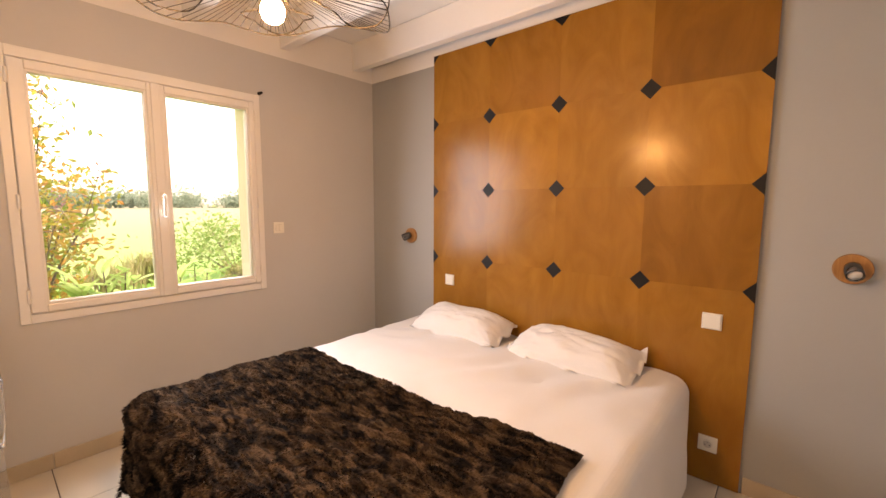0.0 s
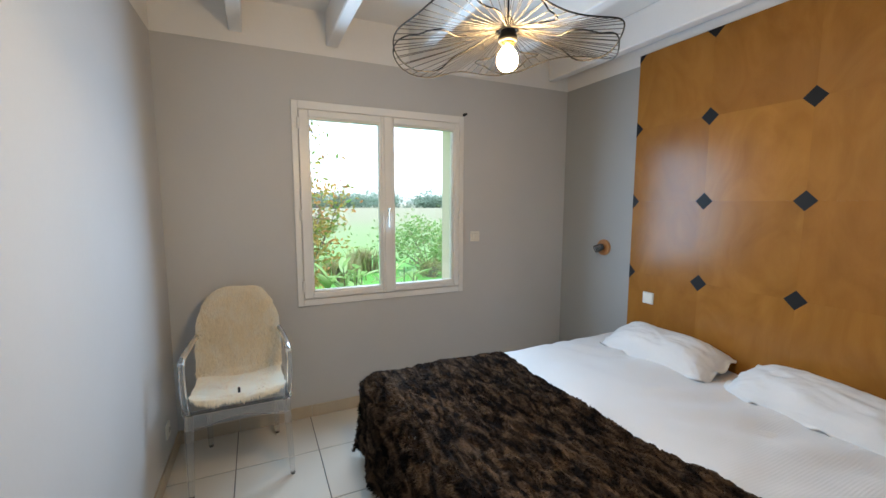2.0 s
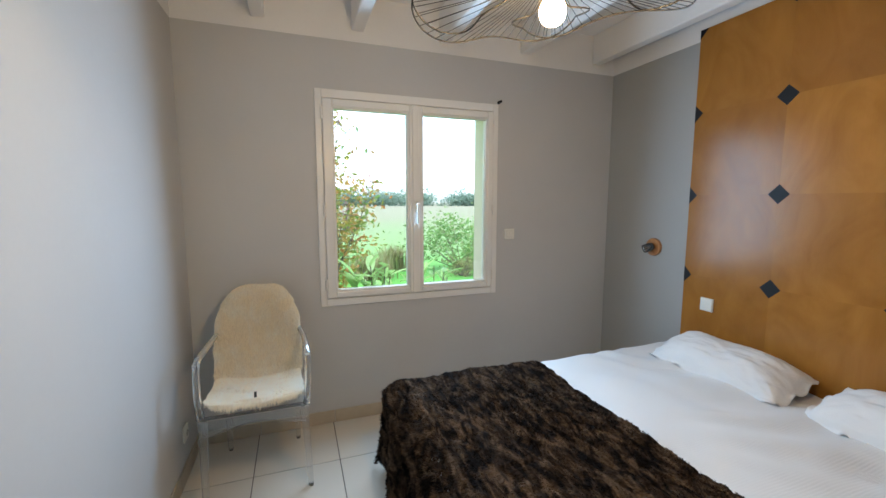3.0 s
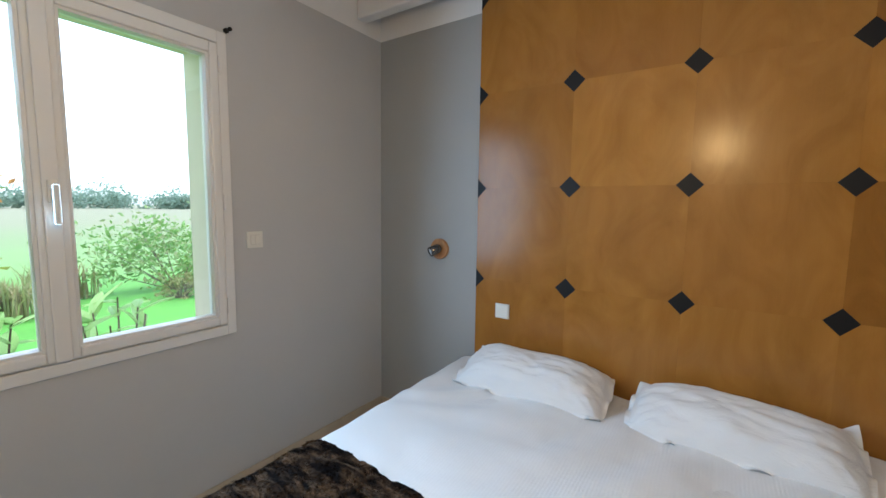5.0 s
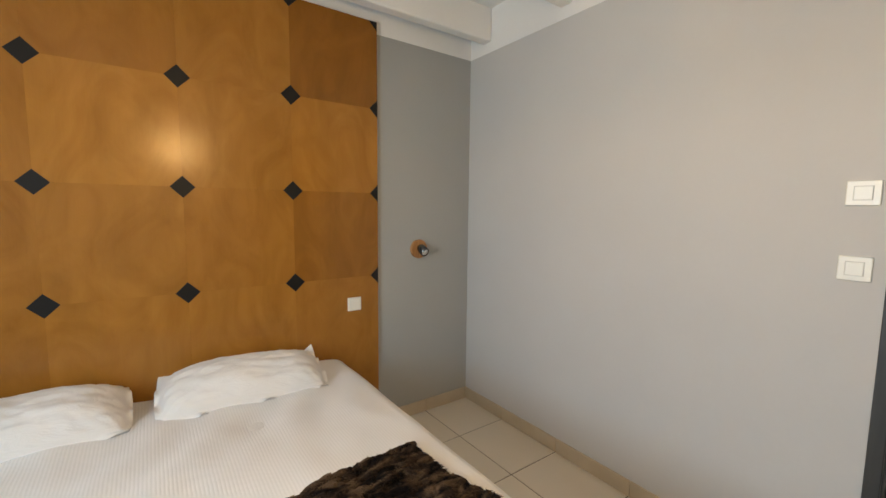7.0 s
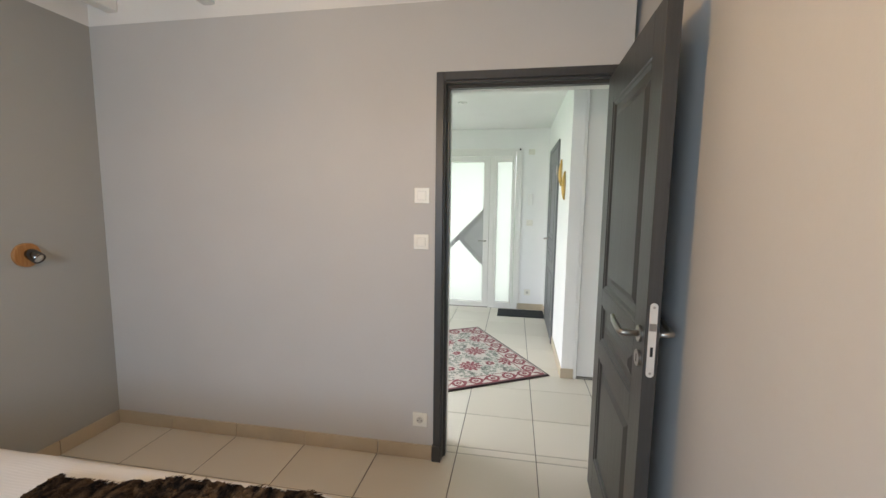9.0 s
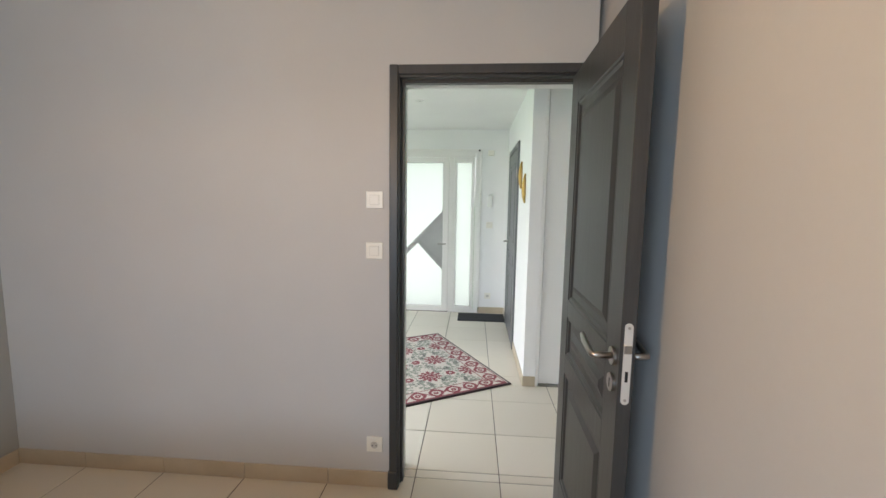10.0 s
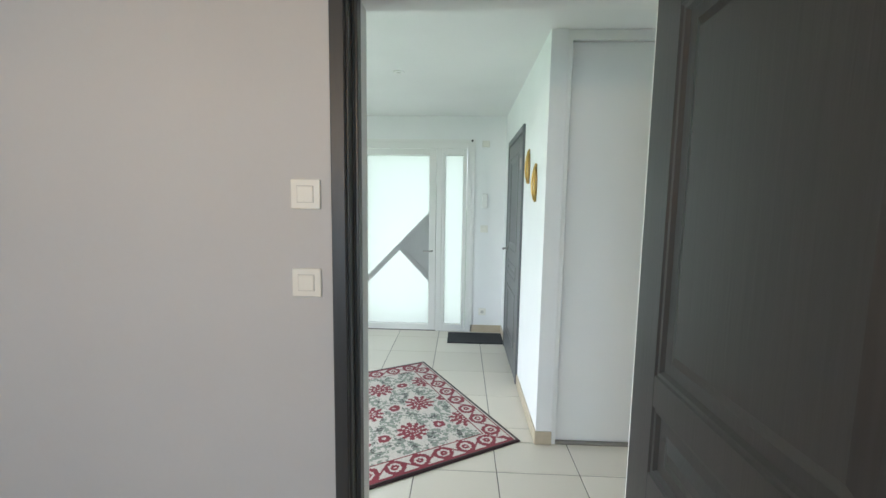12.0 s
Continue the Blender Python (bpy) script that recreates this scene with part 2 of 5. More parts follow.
for f in bm.faces:
    if f.calc_center_median().y < YS - 0.01:
        f.material_index = 1
tagged(mesh_object("wall_south", bm, [WALL, HALL_WHITE]), "pale grey painted wall with the doorway", "wall", kind="structure")
tagged(mesh_object("trim", boxes(
    (XW - 0.2, YN - 0.002, PAINT_TOP, XE + 0.2, NORTH_BACK, CEIL), (XE - 0.002, YS, PAINT_TOP, XE + 0.2, YN - 0.002, CEIL),
    (XW - 0.2, SOUTH_BACK, PAINT_TOP, XE + 0.2, YS + 0.002, CEIL)), WHITE),
    "white painted band round the top of the walls", "wall", kind="structure")
tagged(mesh_object("ceiling", boxes((XW - 0.2, SOUTH_BACK, CEIL, XE + 0.2, NORTH_BACK, CEIL + 0.05)), WHITE), "white painted ceiling between the joists", "ceiling", kind="structure")

for x in (0.405, 0.965, 1.53, 2.14, 2.765):
    beam = tagged(mesh_object("ceiling_beam", boxes((x - 0.037, YS + 0.004, 2.492, x + 0.037, YN - 0.004, CEIL - 0.001), bevel=0.006), WHITE),
                  "white painted timber joist under the ceiling", "beam", "ceiling joists")

# hall beyond the doorway
HW, HS, CL = 0.04, -3.47, -1.28
tagged(mesh_object("wall_hall_west", boxes((HW - 0.095, HS, 0, HW, CL + 0.01, HALL_CEIL)), HALL_WHITE), "white hall wall", "wall", kind="structure")
ENT_X0, ENT_X1, ENT_TOP = 0.41, 1.72, 2.14
tagged(mesh_object("wall_entrance", boxes(
    (HW - 0.2, HS - 0.25, 0, ENT_X0, HS, HALL_CEIL), (ENT_X1, HS - 0.25, 0, 3.1, HS, HALL_CEIL), (ENT_X0, HS - 0.25, ENT_TOP, ENT_X1, HS, HALL_CEIL)), HALL_WHITE),
    "white wall round the glazed entrance", "wall", kind="structure")
# the opening is unseen, added to let the extra hall lamp in
tagged(mesh_object("wall_hall_east", boxes((3.0, HS, 0, 3.15, -2.25, HALL_CEIL), (3.0, -0.26, 0, 3.15, SOUTH_BACK, HALL_CEIL), (3.0, -2.25, 2.25, 3.15, -0.26, HALL_CEIL)), HALL_WHITE), "white hall wall with an added unseen opening", "wall", kind="structure")
tagged(mesh_object("wall_hall_end", boxes((-1.75, CL - 0.7, 0, -1.6, SOUTH_BACK, HALL_CEIL)), HALL_WHITE), "white hall wall", "wall", kind="structure")
tagged(mesh_object("wall_hall_north", boxes((-1.6, SOUTH_BACK, 0, XW - 0.2, SOUTH_BACK + 0.15, HALL_CEIL)), HALL_WHITE), "white hall wall", "wall", kind="structure")
tagged(mesh_object("wall_closet_back", boxes((-1.6, CL - 0.7, 0, HW - 0.095, CL - 0.62, HALL_CEIL)), HALL_WHITE), "white wall behind the built-in closet", "wall", kind="structure")
tagged(mesh_object("ceiling_hall", boxes((-1.75, HS - 0.25, HALL_CEIL, 3.15, SOUTH_BACK + 0.15 - 0.152, HALL_CEIL + 0.06)), HALL_WHITE), "white hall ceiling", "ceiling", kind="structure")

# floor bed under the tiles
floor = tagged(mesh_object("floor", boxes((-1.75, HS - 0.25, -0.12, 3.15, NORTH_BACK, -0.003)), GROUT), "cream ceramic floor tiles with dark joints", "floor", kind="structure")

# ---- more materials ----
def fur_material(name, dark, light, scale, sheen=0.3, between=2.6):
    m = material(name, dark, 0.9, Sheen_Weight=sheen, Specular_IOR_Level=0.08)
    v = coords(m, (2.1, 0.75, 1.4))
    blotch = noise_tex(m, v, scale, 4, 0.6, 0.8)
    c = ramp(m, blotch, [(0.42, dark), (0.53, tuple((a + b) / between for a, b in zip(dark, light))), (0.63, light)])
    paint(m, mix(m, 0.7, c, ramp(m, island_value(m), [(0.0, grey(0.88)), (1.0, grey(1.12))]), "MULTIPLY"))
    return m


FUR = fur_material("dark brown faux fur", (0.0115, 0.009, 0.0088), (0.16, 0.106, 0.066), 12.0, 0.0)
WOOL = fur_material("cream sheepskin", (0.97, 0.87, 0.67), (0.98, 0.92, 0.78), 5.0, 0.2, 2.0)
CLEAR = material("clear polycarbonate", (0.88, 0.90, 0.92), 0.08, Transmission_Weight=0.92, IOR=1.22)
GLASS = bpy.data.materials.new("window glass")
GLASS.use_nodes = True
_n, _l = GLASS.node_tree.nodes, GLASS.node_tree.links
_n.remove(_n["Principled BSDF"])
_a, _g, _x, _f = _n.new("ShaderNodeBsdfTransparent"), _n.new("ShaderNodeBsdfGlossy"), _n.new("ShaderNodeMixShader"), _n.new("ShaderNodeFresnel")
_a.inputs["Color"].default_value = (0.97, 0.985, 0.975, 1)
_g.inputs["Roughness"].default_value = 0.02
_f.inputs["IOR"].default_value = 1.45
_l.new(_f.outputs[0], _x.inputs[0])
_l.new(_a.outputs[0], _x.inputs[1])
_l.new(_g.outputs[0], _x.inputs[2])
_l.new(_x.outputs[0], _n["Material Output"].inputs["Surface"])
FROST = bpy.data.materials.new("frosted glass")
FROST.use_nodes = True
_n, _l = FROST.node_tree.nodes, FROST.node_tree.links
_n.remove(_n["Principled BSDF"])
_t = _n.new("ShaderNodeBsdfTranslucent")
_t.inputs["Color"].default_value = (0.43, 0.44, 0.425, 1)
_l.new(_t.outputs[0], _n["Material Output"].inputs["Surface"])
SCONCE_WOOD = material("oiled oak disc", (0.40, 0.19, 0.06), 0.45)
paint(SCONCE_WOOD, ramp(SCONCE_WOOD, noise_tex(SCONCE_WOOD, coords(SCONCE_WOOD, (1, 12, 1)), 9, 4), [(0.3, (0.34, 0.15, 0.045)), (0.7, (0.46, 0.23, 0.08))]))
SMOKED = material("dark chrome", (0.16, 0.15, 0.14), 0.16, 1.0)
GOLD = material("brushed gold", (0.55, 0.36, 0.12), 0.35, 1.0)
# switch plastic darkened to paint the shade of the rocker gap
SHADOW_GAP = material("switch gap shade", (0.52, 0.50, 0.45), 0.6)
LENS = material("spot lens", (0.75, 0.75, 0.72), 0.15)
MAT = material("dark entrance mat", (0.022, 0.024, 0.028), 0.9)
bump(MAT, noise_tex(MAT, coords(MAT), 220, 2), 0.6, 0.004)
BULB = bpy.data.materials.new("glowing bulb")
BULB.use_nodes = True
_b = BULB.node_tree.nodes["Principled BSDF"]
_b.inputs["Base Color"].default_value = (1, 0.9, 0.7, 1)
_b.inputs["Emission Color"].default_value = (1.0, 0.60, 0.23, 1)
_b.inputs["Emission Strength"].default_value = BULB_POWER


def let_through(m, colour, share=0.55):
    """Leaf colour on both sides, with part of the light passing through the leaf."""
    n, l = m.node_tree.nodes, m.node_tree.links
    paint(m, colour)
    thin, both = n.new("ShaderNodeBsdfTranslucent"), n.new("ShaderNodeMixShader")
    l.new(colour, thin.inputs["Color"])
    both.inputs[0].default_value = share
    l.new(n["Principled BSDF"].outputs[0], both.inputs[1])
    l.new(thin.outputs[0], both.inputs[2])
    l.new(both.outputs[0], n["Material Output"].inputs["Surface"])


let_through(WOOL, WOOL.node_tree.nodes["Principled BSDF"].inputs["Base Color"].links[0].from_socket, 0.22)
ENTRY_GREY = material("grey translucent panel", (0.62, 0.63, 0.63), 0.5)
let_through(ENTRY_GREY, ramp(ENTRY_GREY, noise_tex(ENTRY_GREY, coords(ENTRY_GREY), 5, 3), [(0.3, grey(0.56)), (0.7, grey(0.60))]), 0.50)


def leaf_material(name, a, b, c=None):
    m = material(name, a, 0.55)
    stops = [(0.0, a), (1.0, b)] if c is None else [(0.0, a), (0.6, b), (1.0, c)]
    let_through(m, ramp(m, island_value(m), stops))
    return m


LEAF_MYRTLE = leaf_material("myrtle leaves", (0.13, 0.24, 0.04), (0.34, 0.27, 0.05), (0.46, 0.20, 0.06))
LEAF_PINK = leaf_material("pink blossom", (0.26, 0.10, 0.13), (0.36, 0.18, 0.20))
LEAF_BUSH = leaf_material("bush leaves", (0.11, 0.22, 0.045), (0.19, 0.31, 0.08), (0.25, 0.26, 0.12))
# far leaves are paler than near ones: distance haze mixed into their colour
LEAF_FAR_HAZED = leaf_material("far woodland leaves with painted haze", (0.15, 0.22, 0.16), (0.21, 0.28, 0.20))
LEAF_LAUREL = material("laurel leaf", (0.085, 0.17, 0.04), 0.4)
let_through(LEAF_LAUREL, ramp(LEAF_LAUREL, random_value(LEAF_LAUREL), [(0.0, (0.26, 0.42, 0.12)), (1.0, (0.42, 0.56, 0.24))]))
LEAF_DRY = leaf_material("dry grass", (0.17, 0.21, 0.06), (0.30, 0.25, 0.12))
BARK = material("grey brown bark", (0.10, 0.075, 0.055), 0.9)

GROUND = material("lawn and fields", (0.06, 0.12, 0.02), 0.95)
_v = coords(GROUND)
_n, _l = GROUND.node_tree.nodes, GROUND.node_tree.links
_sep = _n.new("ShaderNodeSeparateXYZ")
_l.new(_v, _sep.inputs[0])
_wob = _n.new("ShaderNodeMath")
_wob.operation = "MULTIPLY_ADD"
_l.new(noise_tex(GROUND, _v, 0.25, 3), _wob.inputs[0])
_wob.inputs[1].default_value = 6.0
_l.new(_sep.outputs["Y"], _wob.inputs[2])
_far = _n.new("ShaderNodeMapRange")
_far.inputs["From Min"].default_value, _far.inputs["From Max"].default_value = 0, 200
_l.new(_wob.outputs[0], _far.inputs["Value"])
_zones = ramp(GROUND, _far.outputs[0], [(0.0, (0.060, 0.195, 0.012)), (0.065, (0.066, 0.20, 0.016)), (0.085, (0.11, 0.19, 0.045)), (0.14, (0.12, 0.155, 0.055)), (0.22, (0.14, 0.14, 0.07)), (0.8, (0.155, 0.145, 0.085))])
paint(GROUND, mix(GROUND, 0.5, _zones, ramp(GROUND, noise_tex(GROUND, _v, 3.0, 6, 0.7), [(0.3, grey(0.7)), (0.7, grey(1.25))]), "MULTIPLY"))


# ---- window ----
def window():
    w = tagged(new("window_1"), "white double casement window with clear glass", "window", kind="structure")
    y0, y1 = YN - 0.014, YN + 0.07
    # flat inner casing
    bm = boxes((0.696, y0, 0.79, 0.735, YN - 0.001, 2.135), (1.893, y0, 0.79, 1.935, YN - 0.001, 2.135), (0.735, y0, 2.083, 1.893, YN - 0.001, 2.135), (0.735, y0, 0.79, 1.893, YN - 0.001, 0.835), bevel=0.003)
    part("window_frame", bm, PVC, w)
    bm = boxes((WIN_X0, YN, WIN_Z0, 0.757, y1, WIN_Z1), (1.874, YN, WIN_Z0, WIN_X1, y1, WIN_Z1), (0.757, YN, WIN_Z1 - 0.035, 1.874, y1, WIN_Z1), (0.757, YN, WIN_Z0, 1.874, y1, WIN_Z0 + 0.03))
    part("window_frame", bm, PVC, w)
    ys0, ys1 = YN - 0.022, YN + 0.045
    for xa, xb in ((0.738, 1.322), (1.324, 1.890)):
        sash = part("window_sash", boxes(), PVC, w)
        ga, gb = (0.797, 1.282) if xa < 1 else (1.370, 1.855)
        za, zb = 0.880, 2.034
        bm = boxes((xa, ys0, 0.842, ga, ys1, 2.078), (gb, ys0, 0.842, xb, ys1, 2.078), (ga, ys0, zb, gb, ys1, 2.078), (ga, ys0, 0.842, gb, ys1, za), bevel=0.006, segments=2)
        bm.to_mesh(sash.data)
        bm.free()
        # glazing bead and pane
        bd = 0.010
        part("glazing_bead", boxes((ga, ys0 + 0.012, za, ga + bd, ys1, zb), (gb - bd, ys0 + 0.012, za, gb, ys1, zb), (ga + bd, ys0 + 0.012, zb - bd, gb - bd, ys1, zb), (ga + bd, ys0 + 0.012, za, gb - bd, ys1, za + bd)), PVC, sash)
        pane = part("pane", boxes((ga + bd, YN + 0.018, za + bd, gb - bd, YN + 0.022, zb - bd)), GLASS, sash)
        pane.visible_shadow = False
    bm = boxes((1.300, ys0 - 0.012, 0.842, 1.346, ys0 - 0.001, 2.078), bevel=0.004, segments=2)
    part("meeting_cover", bm, PVC, w)
    # handle
    hd = part("handle", boxes((1.311, ys0 - 0.024, 1.385, 1.337, ys0 - 0.0125, 1.462), bevel=0.005, segments=2), WHITE_PLASTIC, w, "white window handle")
    bm = bmesh.new()
    cylinder(bm, (1.324, ys0 - 0.024, 1.435), (1.324, ys0 - 0.055, 1.435), 0.009, sides=12)
    box(bm, 1.315, ys0 - 0.066, 1.315, 1.333, ys0 - 0.050, 1.447, 0.006, 2)
    part("lever", bm, WHITE_PLASTIC, hd)
    for x in (0.733, 1.896):
        for z in (0.93, 1.40, 1.99):
            bm = bmesh.new()
            cylinder(bm, (x, ys0 - 0.004, z - 0.035), (x, ys0 - 0.004, z + 0.035), 0.007, sides=12)
            part("hinge", bm, PVC, w)
    part("window_sill", boxes((WIN_X0, YN + 0.082, 0.741, WIN_X1, NORTH_BACK + 0.04, 0.775)), RENDER_CREAM, w)
    lin = boxes((WIN_X0 - 0.001, y1 + 0.012, 0.776, WIN_X0 + 0.004, NORTH_BACK + 0.002, WIN_Z1), (WIN_X1 - 0.004, y1 + 0.012, 0.776, WIN_X1 + 0.001, NORTH_BACK + 0.002, WIN_Z1), (WIN_X0, y1 + 0.001, WIN_Z1 - 0.004, WIN_X1, NORTH_BACK + 0.002, WIN_Z1 + 0.001))
    part("outer_reveal", lin, RENDER_CREAM, w)


window()
hook = thing("curtain_hook", pose(1.94, YN - 0.001, 2.15), "small dark metal curtain hook on the wall", "hook")
bm = bmesh.new()
cylinder(bm, (0, 0, 0), (0, -0.012, 0), 0.011, sides=14)
cylinder(bm, (0, -0.012, 0), (0, -0.035, 0), 0.0035, sides=8)
bmesh.ops.create_uvsphere(bm, u_segments=12, v_segments=8, radius=0.009, matrix=Matrix.Translation((0, -0.038, 0)))
part("hook_pin", bm, BLACK_METAL, hook, smooth=True)


# ---- doorway and open door ----
def door_frame():
    d = tagged(new("door_1"), "anthracite painted door frame", "door", kind="structure")
    c = 0.818
    part("casing", boxes((c + 0.012, YS, 0, 0.870, YS + 0.016, 2.088), bevel=0.003), DOOR_GREY, d)
    part("casing", boxes((XWS + 0.001, YS, 2.045, c + 0.012, YS + 0.016, 2.087), bevel=0.003), DOOR_GREY, d)
    part("casing", boxes((XWS + 0.001, YS, 0, DOOR_X0 + 0.012, YS + 0.016, 2.045), bevel=0.003), DOOR_GREY, d)
    part("plinth_block", boxes((c + 0.008, YS, 0, 0.876, YS + 0.022, 0.095), bevel=0.003), DOOR_GREY, d)
    # jamb lining with a rebate and stop
    part("jamb", boxes((c + 0.006, -0.045, 0, DOOR_X1, YS, DOOR_TOP), (c - 0.008, -0.085, 0, DOOR_X1, -0.045, DOOR_TOP), bevel=0.002), DOOR_GREY, d)
    part("jamb", boxes((DOOR_X0, -0.045, 0, DOOR_X0 + 0.012, YS, DOOR_TOP), (DOOR_X0, -0.085, 0, DOOR_X0 + 0.016, -0.045, DOOR_TOP), bevel=0.002), DOOR_GREY, d)
    part("head", boxes((DOOR_X0 + 0.012, -0.045, 2.034, c + 0.006, YS, DOOR_TOP), (DOOR_X0 + 0.016, -0.085, 2.022, c - 0.008, -0.045, DOOR_TOP), bevel=0.002), DOOR_GREY, d)
    part("seal", boxes((c + 0.0005, -0.0445, 0, c + 0.0055, -0.036, 2.03), (0.01, -0.0445, 2.0275, c, -0.036, 2.0335)), RUBBER, d)
    # white lining towards the hall
    part("lining", boxes((c + 0.004, -0.2035, 0, DOOR_X1, -0.0855, DOOR_TOP), (DOOR_X0, -0.2035, 0, DOOR_X0 + 0.010, -0.0855, DOOR_TOP), (DOOR_X0 + 0.010, -0.2035, 2.036, c + 0.004, -0.0855, DOOR_TOP)), HALL_WHITE, d)


door_frame()


def raised_panel(bm, y0, y1, z0, z1, x, depth, sign):
    """A sunk and fielded panel: four stepped rings inwards, on the face at x whose outside lies towards sign."""
    rings = [(0.0, 0.0), (0.004, -0.004), (0.012, -0.005), (0.020, -depth), (0.048, -depth), (0.075, -depth * 0.35)]
    vs = []
    for inset, off in rings:
        vs.append([bm.verts.new((x + sign * off, yy, zz)) for yy, zz in ((y0 + inset, z0 + inset), (y1 - inset, z0 + inset), (y1 - inset, z1 - inset), (y0 + inset, z1 - inset))])
    for a, b in zip(vs, vs[1:]):
        for k in range(4):
            q = (a[k], a[(k + 1) % 4], b[(k + 1) % 4], b[k])
            bm.faces.new(q)
    bm.faces.new(vs[-1])


def moulded_door(name, width, height, thick, label, coat, left_stile=0.135, right_stile=0.165, rows=((0.20, 0.70), (0.80, 0.945), (1.045, 1.895))):
    """Door leaf in its own frame: hinge edge at y = 0, leaf along +y, thickness along x from 0."""
    door = thing(name, Matrix(), label, "door")
    y0, y1 = left_stile, width - right_stile
    part("stile", boxes((0, 0, 0.006, thick, y0, height), bevel=0.002), coat, door)
    part("stile", boxes((0, y1, 0.006, thick, width, height), bevel=0.002), coat, door)
    edges = [0.006] + [z for r in rows for z in r] + [height]
    for a, b in zip(edges[::2], edges[1::2]):
        part("rail", boxes((0, y0, a, thick, y1, b)), coat, door)
    for a, b in rows:
        bm = bmesh.new()
        raised_panel(bm, y0, y1, a, b, thick, 0.013, 1)
        raised_panel(bm, y0, y1, a, b, 0.0, 0.013, -1)
        bmesh.ops.recalc_face_normals(bm, faces=bm.faces)
        part("panel", bm, coat, door)
    return door


def lever_set(door, y, z, thick):
    for sx, x in ((1, thick), (-1, 0.0)):
        reach = 0.060 if sx > 0 else 0.054
        bm = bmesh.new()
        cylinder(bm, (x, y, z), (x + sx * 0.008, y, z), 0.026, sides=28)
        h = part("handle", bm, STEEL, door, "brushed steel lever handle", smooth=False)
        bm = bmesh.new()
        pts = [(x + sx * 0.006, y, z), (x + sx * (reach - 0.010), y, z), (x + sx * (reach - 0.002), y - 0.003, z), (x + sx * reach, y - 0.011, z + 0.001),
               (x + sx * reach, y - 0.055, z + 0.005), (x + sx * reach, y - 0.095, z + 0.012), (x + sx * (reach - 0.002), y - 0.128, z + 0.020)]
        tube(bm, pts, [0.0095] * 6 + [0.007], 14)
        part("lever", bm, STEEL, h, smooth=True)
        bm = bmesh.new()
        cylinder(bm, (x, y, z - 0.078), (x + sx * 0.008, y, z - 0.078), 0.026, sides=28)
        k = part("key_rose", bm, STEEL, door, "brushed steel keyhole rose")
        # raised black bar in place of a cut keyhole, painting its shade
        bm = boxes((min(x + sx * 0.0075, x + sx * 0.0086), y - 0.003, z - 0.092, max(x + sx * 0.0075, x + sx * 0.0086), y + 0.003, z - 0.066))
        part("keyhole", bm, HOLE_SHADE, k)


def rounded_plate(bm, x0, x1, z0, z1, ya, yb, r):
    pts = []
    for cx, cz, a0 in ((x1 - r, z1 - r, 0), (x0 + r, z1 - r, 90), (x0 + r, z0 + r, 180), (x1 - r, z0 + r, 270)):
        for k in range(5):
            a = radians(a0 + 22.5 * k)
            pts.append((cx + r * math.cos(a), cz + r * math.sin(a)))
    f = [bm.verts.new((p[0], yb, p[1])) for p in pts]
    b = [bm.verts.new((p[0], ya, p[1])) for p in pts]
    bm.faces.new(f)
    bm.faces.new(b[::-1])
    for k in range(len(pts)):
        j = (k + 1) % len(pts)
        bm.faces.new((f[k], f[j], b[j], b[k]))
    bmesh.ops.recalc_face_normals(bm, faces=bm.faces)


LEAF_W = 0.80
leaf = moulded_door("bedroom_door", LEAF_W, 2.022, 0.040, "open anthracite panelled door with steel lever handle", DOOR_GREY, 0.12, 0.12, ((0.20, 0.715), (0.80, 0.972), (1.047, 1.888)))
lever_set(leaf, 0.752, 1.036, 0.040)
bm = bmesh.new()
rounded_plate(bm, 0.009, 0.031, 0.915, 1.145, LEAF_W, LEAF_W + 0.003, 0.0105)
plate = part("lock_plate", bm, material("pale steel", (0.72, 0.71, 0.68), 0.4, 0.35), leaf, "pale steel lock plate")
part("latch", boxes((0.010, LEAF_W + 0.0028, 1.060, 0.030, LEAF_W + 0.007, 1.083), bevel=0.002), STEEL, plate)
# the slot is a black patch on the plate, its shade in the colour
part("bolt_slot", boxes((0.016, LEAF_W + 0.0028, 0.980, 0.024, LEAF_W + 0.0034, 1.010)), HOLE_SHADE, plate)
bm = bmesh.new()
for z in (0.928, 1.132):
    cylinder(bm, (0.020, LEAF_W + 0.0028, z), (0.020, LEAF_W + 0.0038, z), 0.004, sides=12)
part("screw", bm, STEEL, plate)
leaf.matrix_world = pose(0.006, 0.024, 0, 0, 0, -1.3)


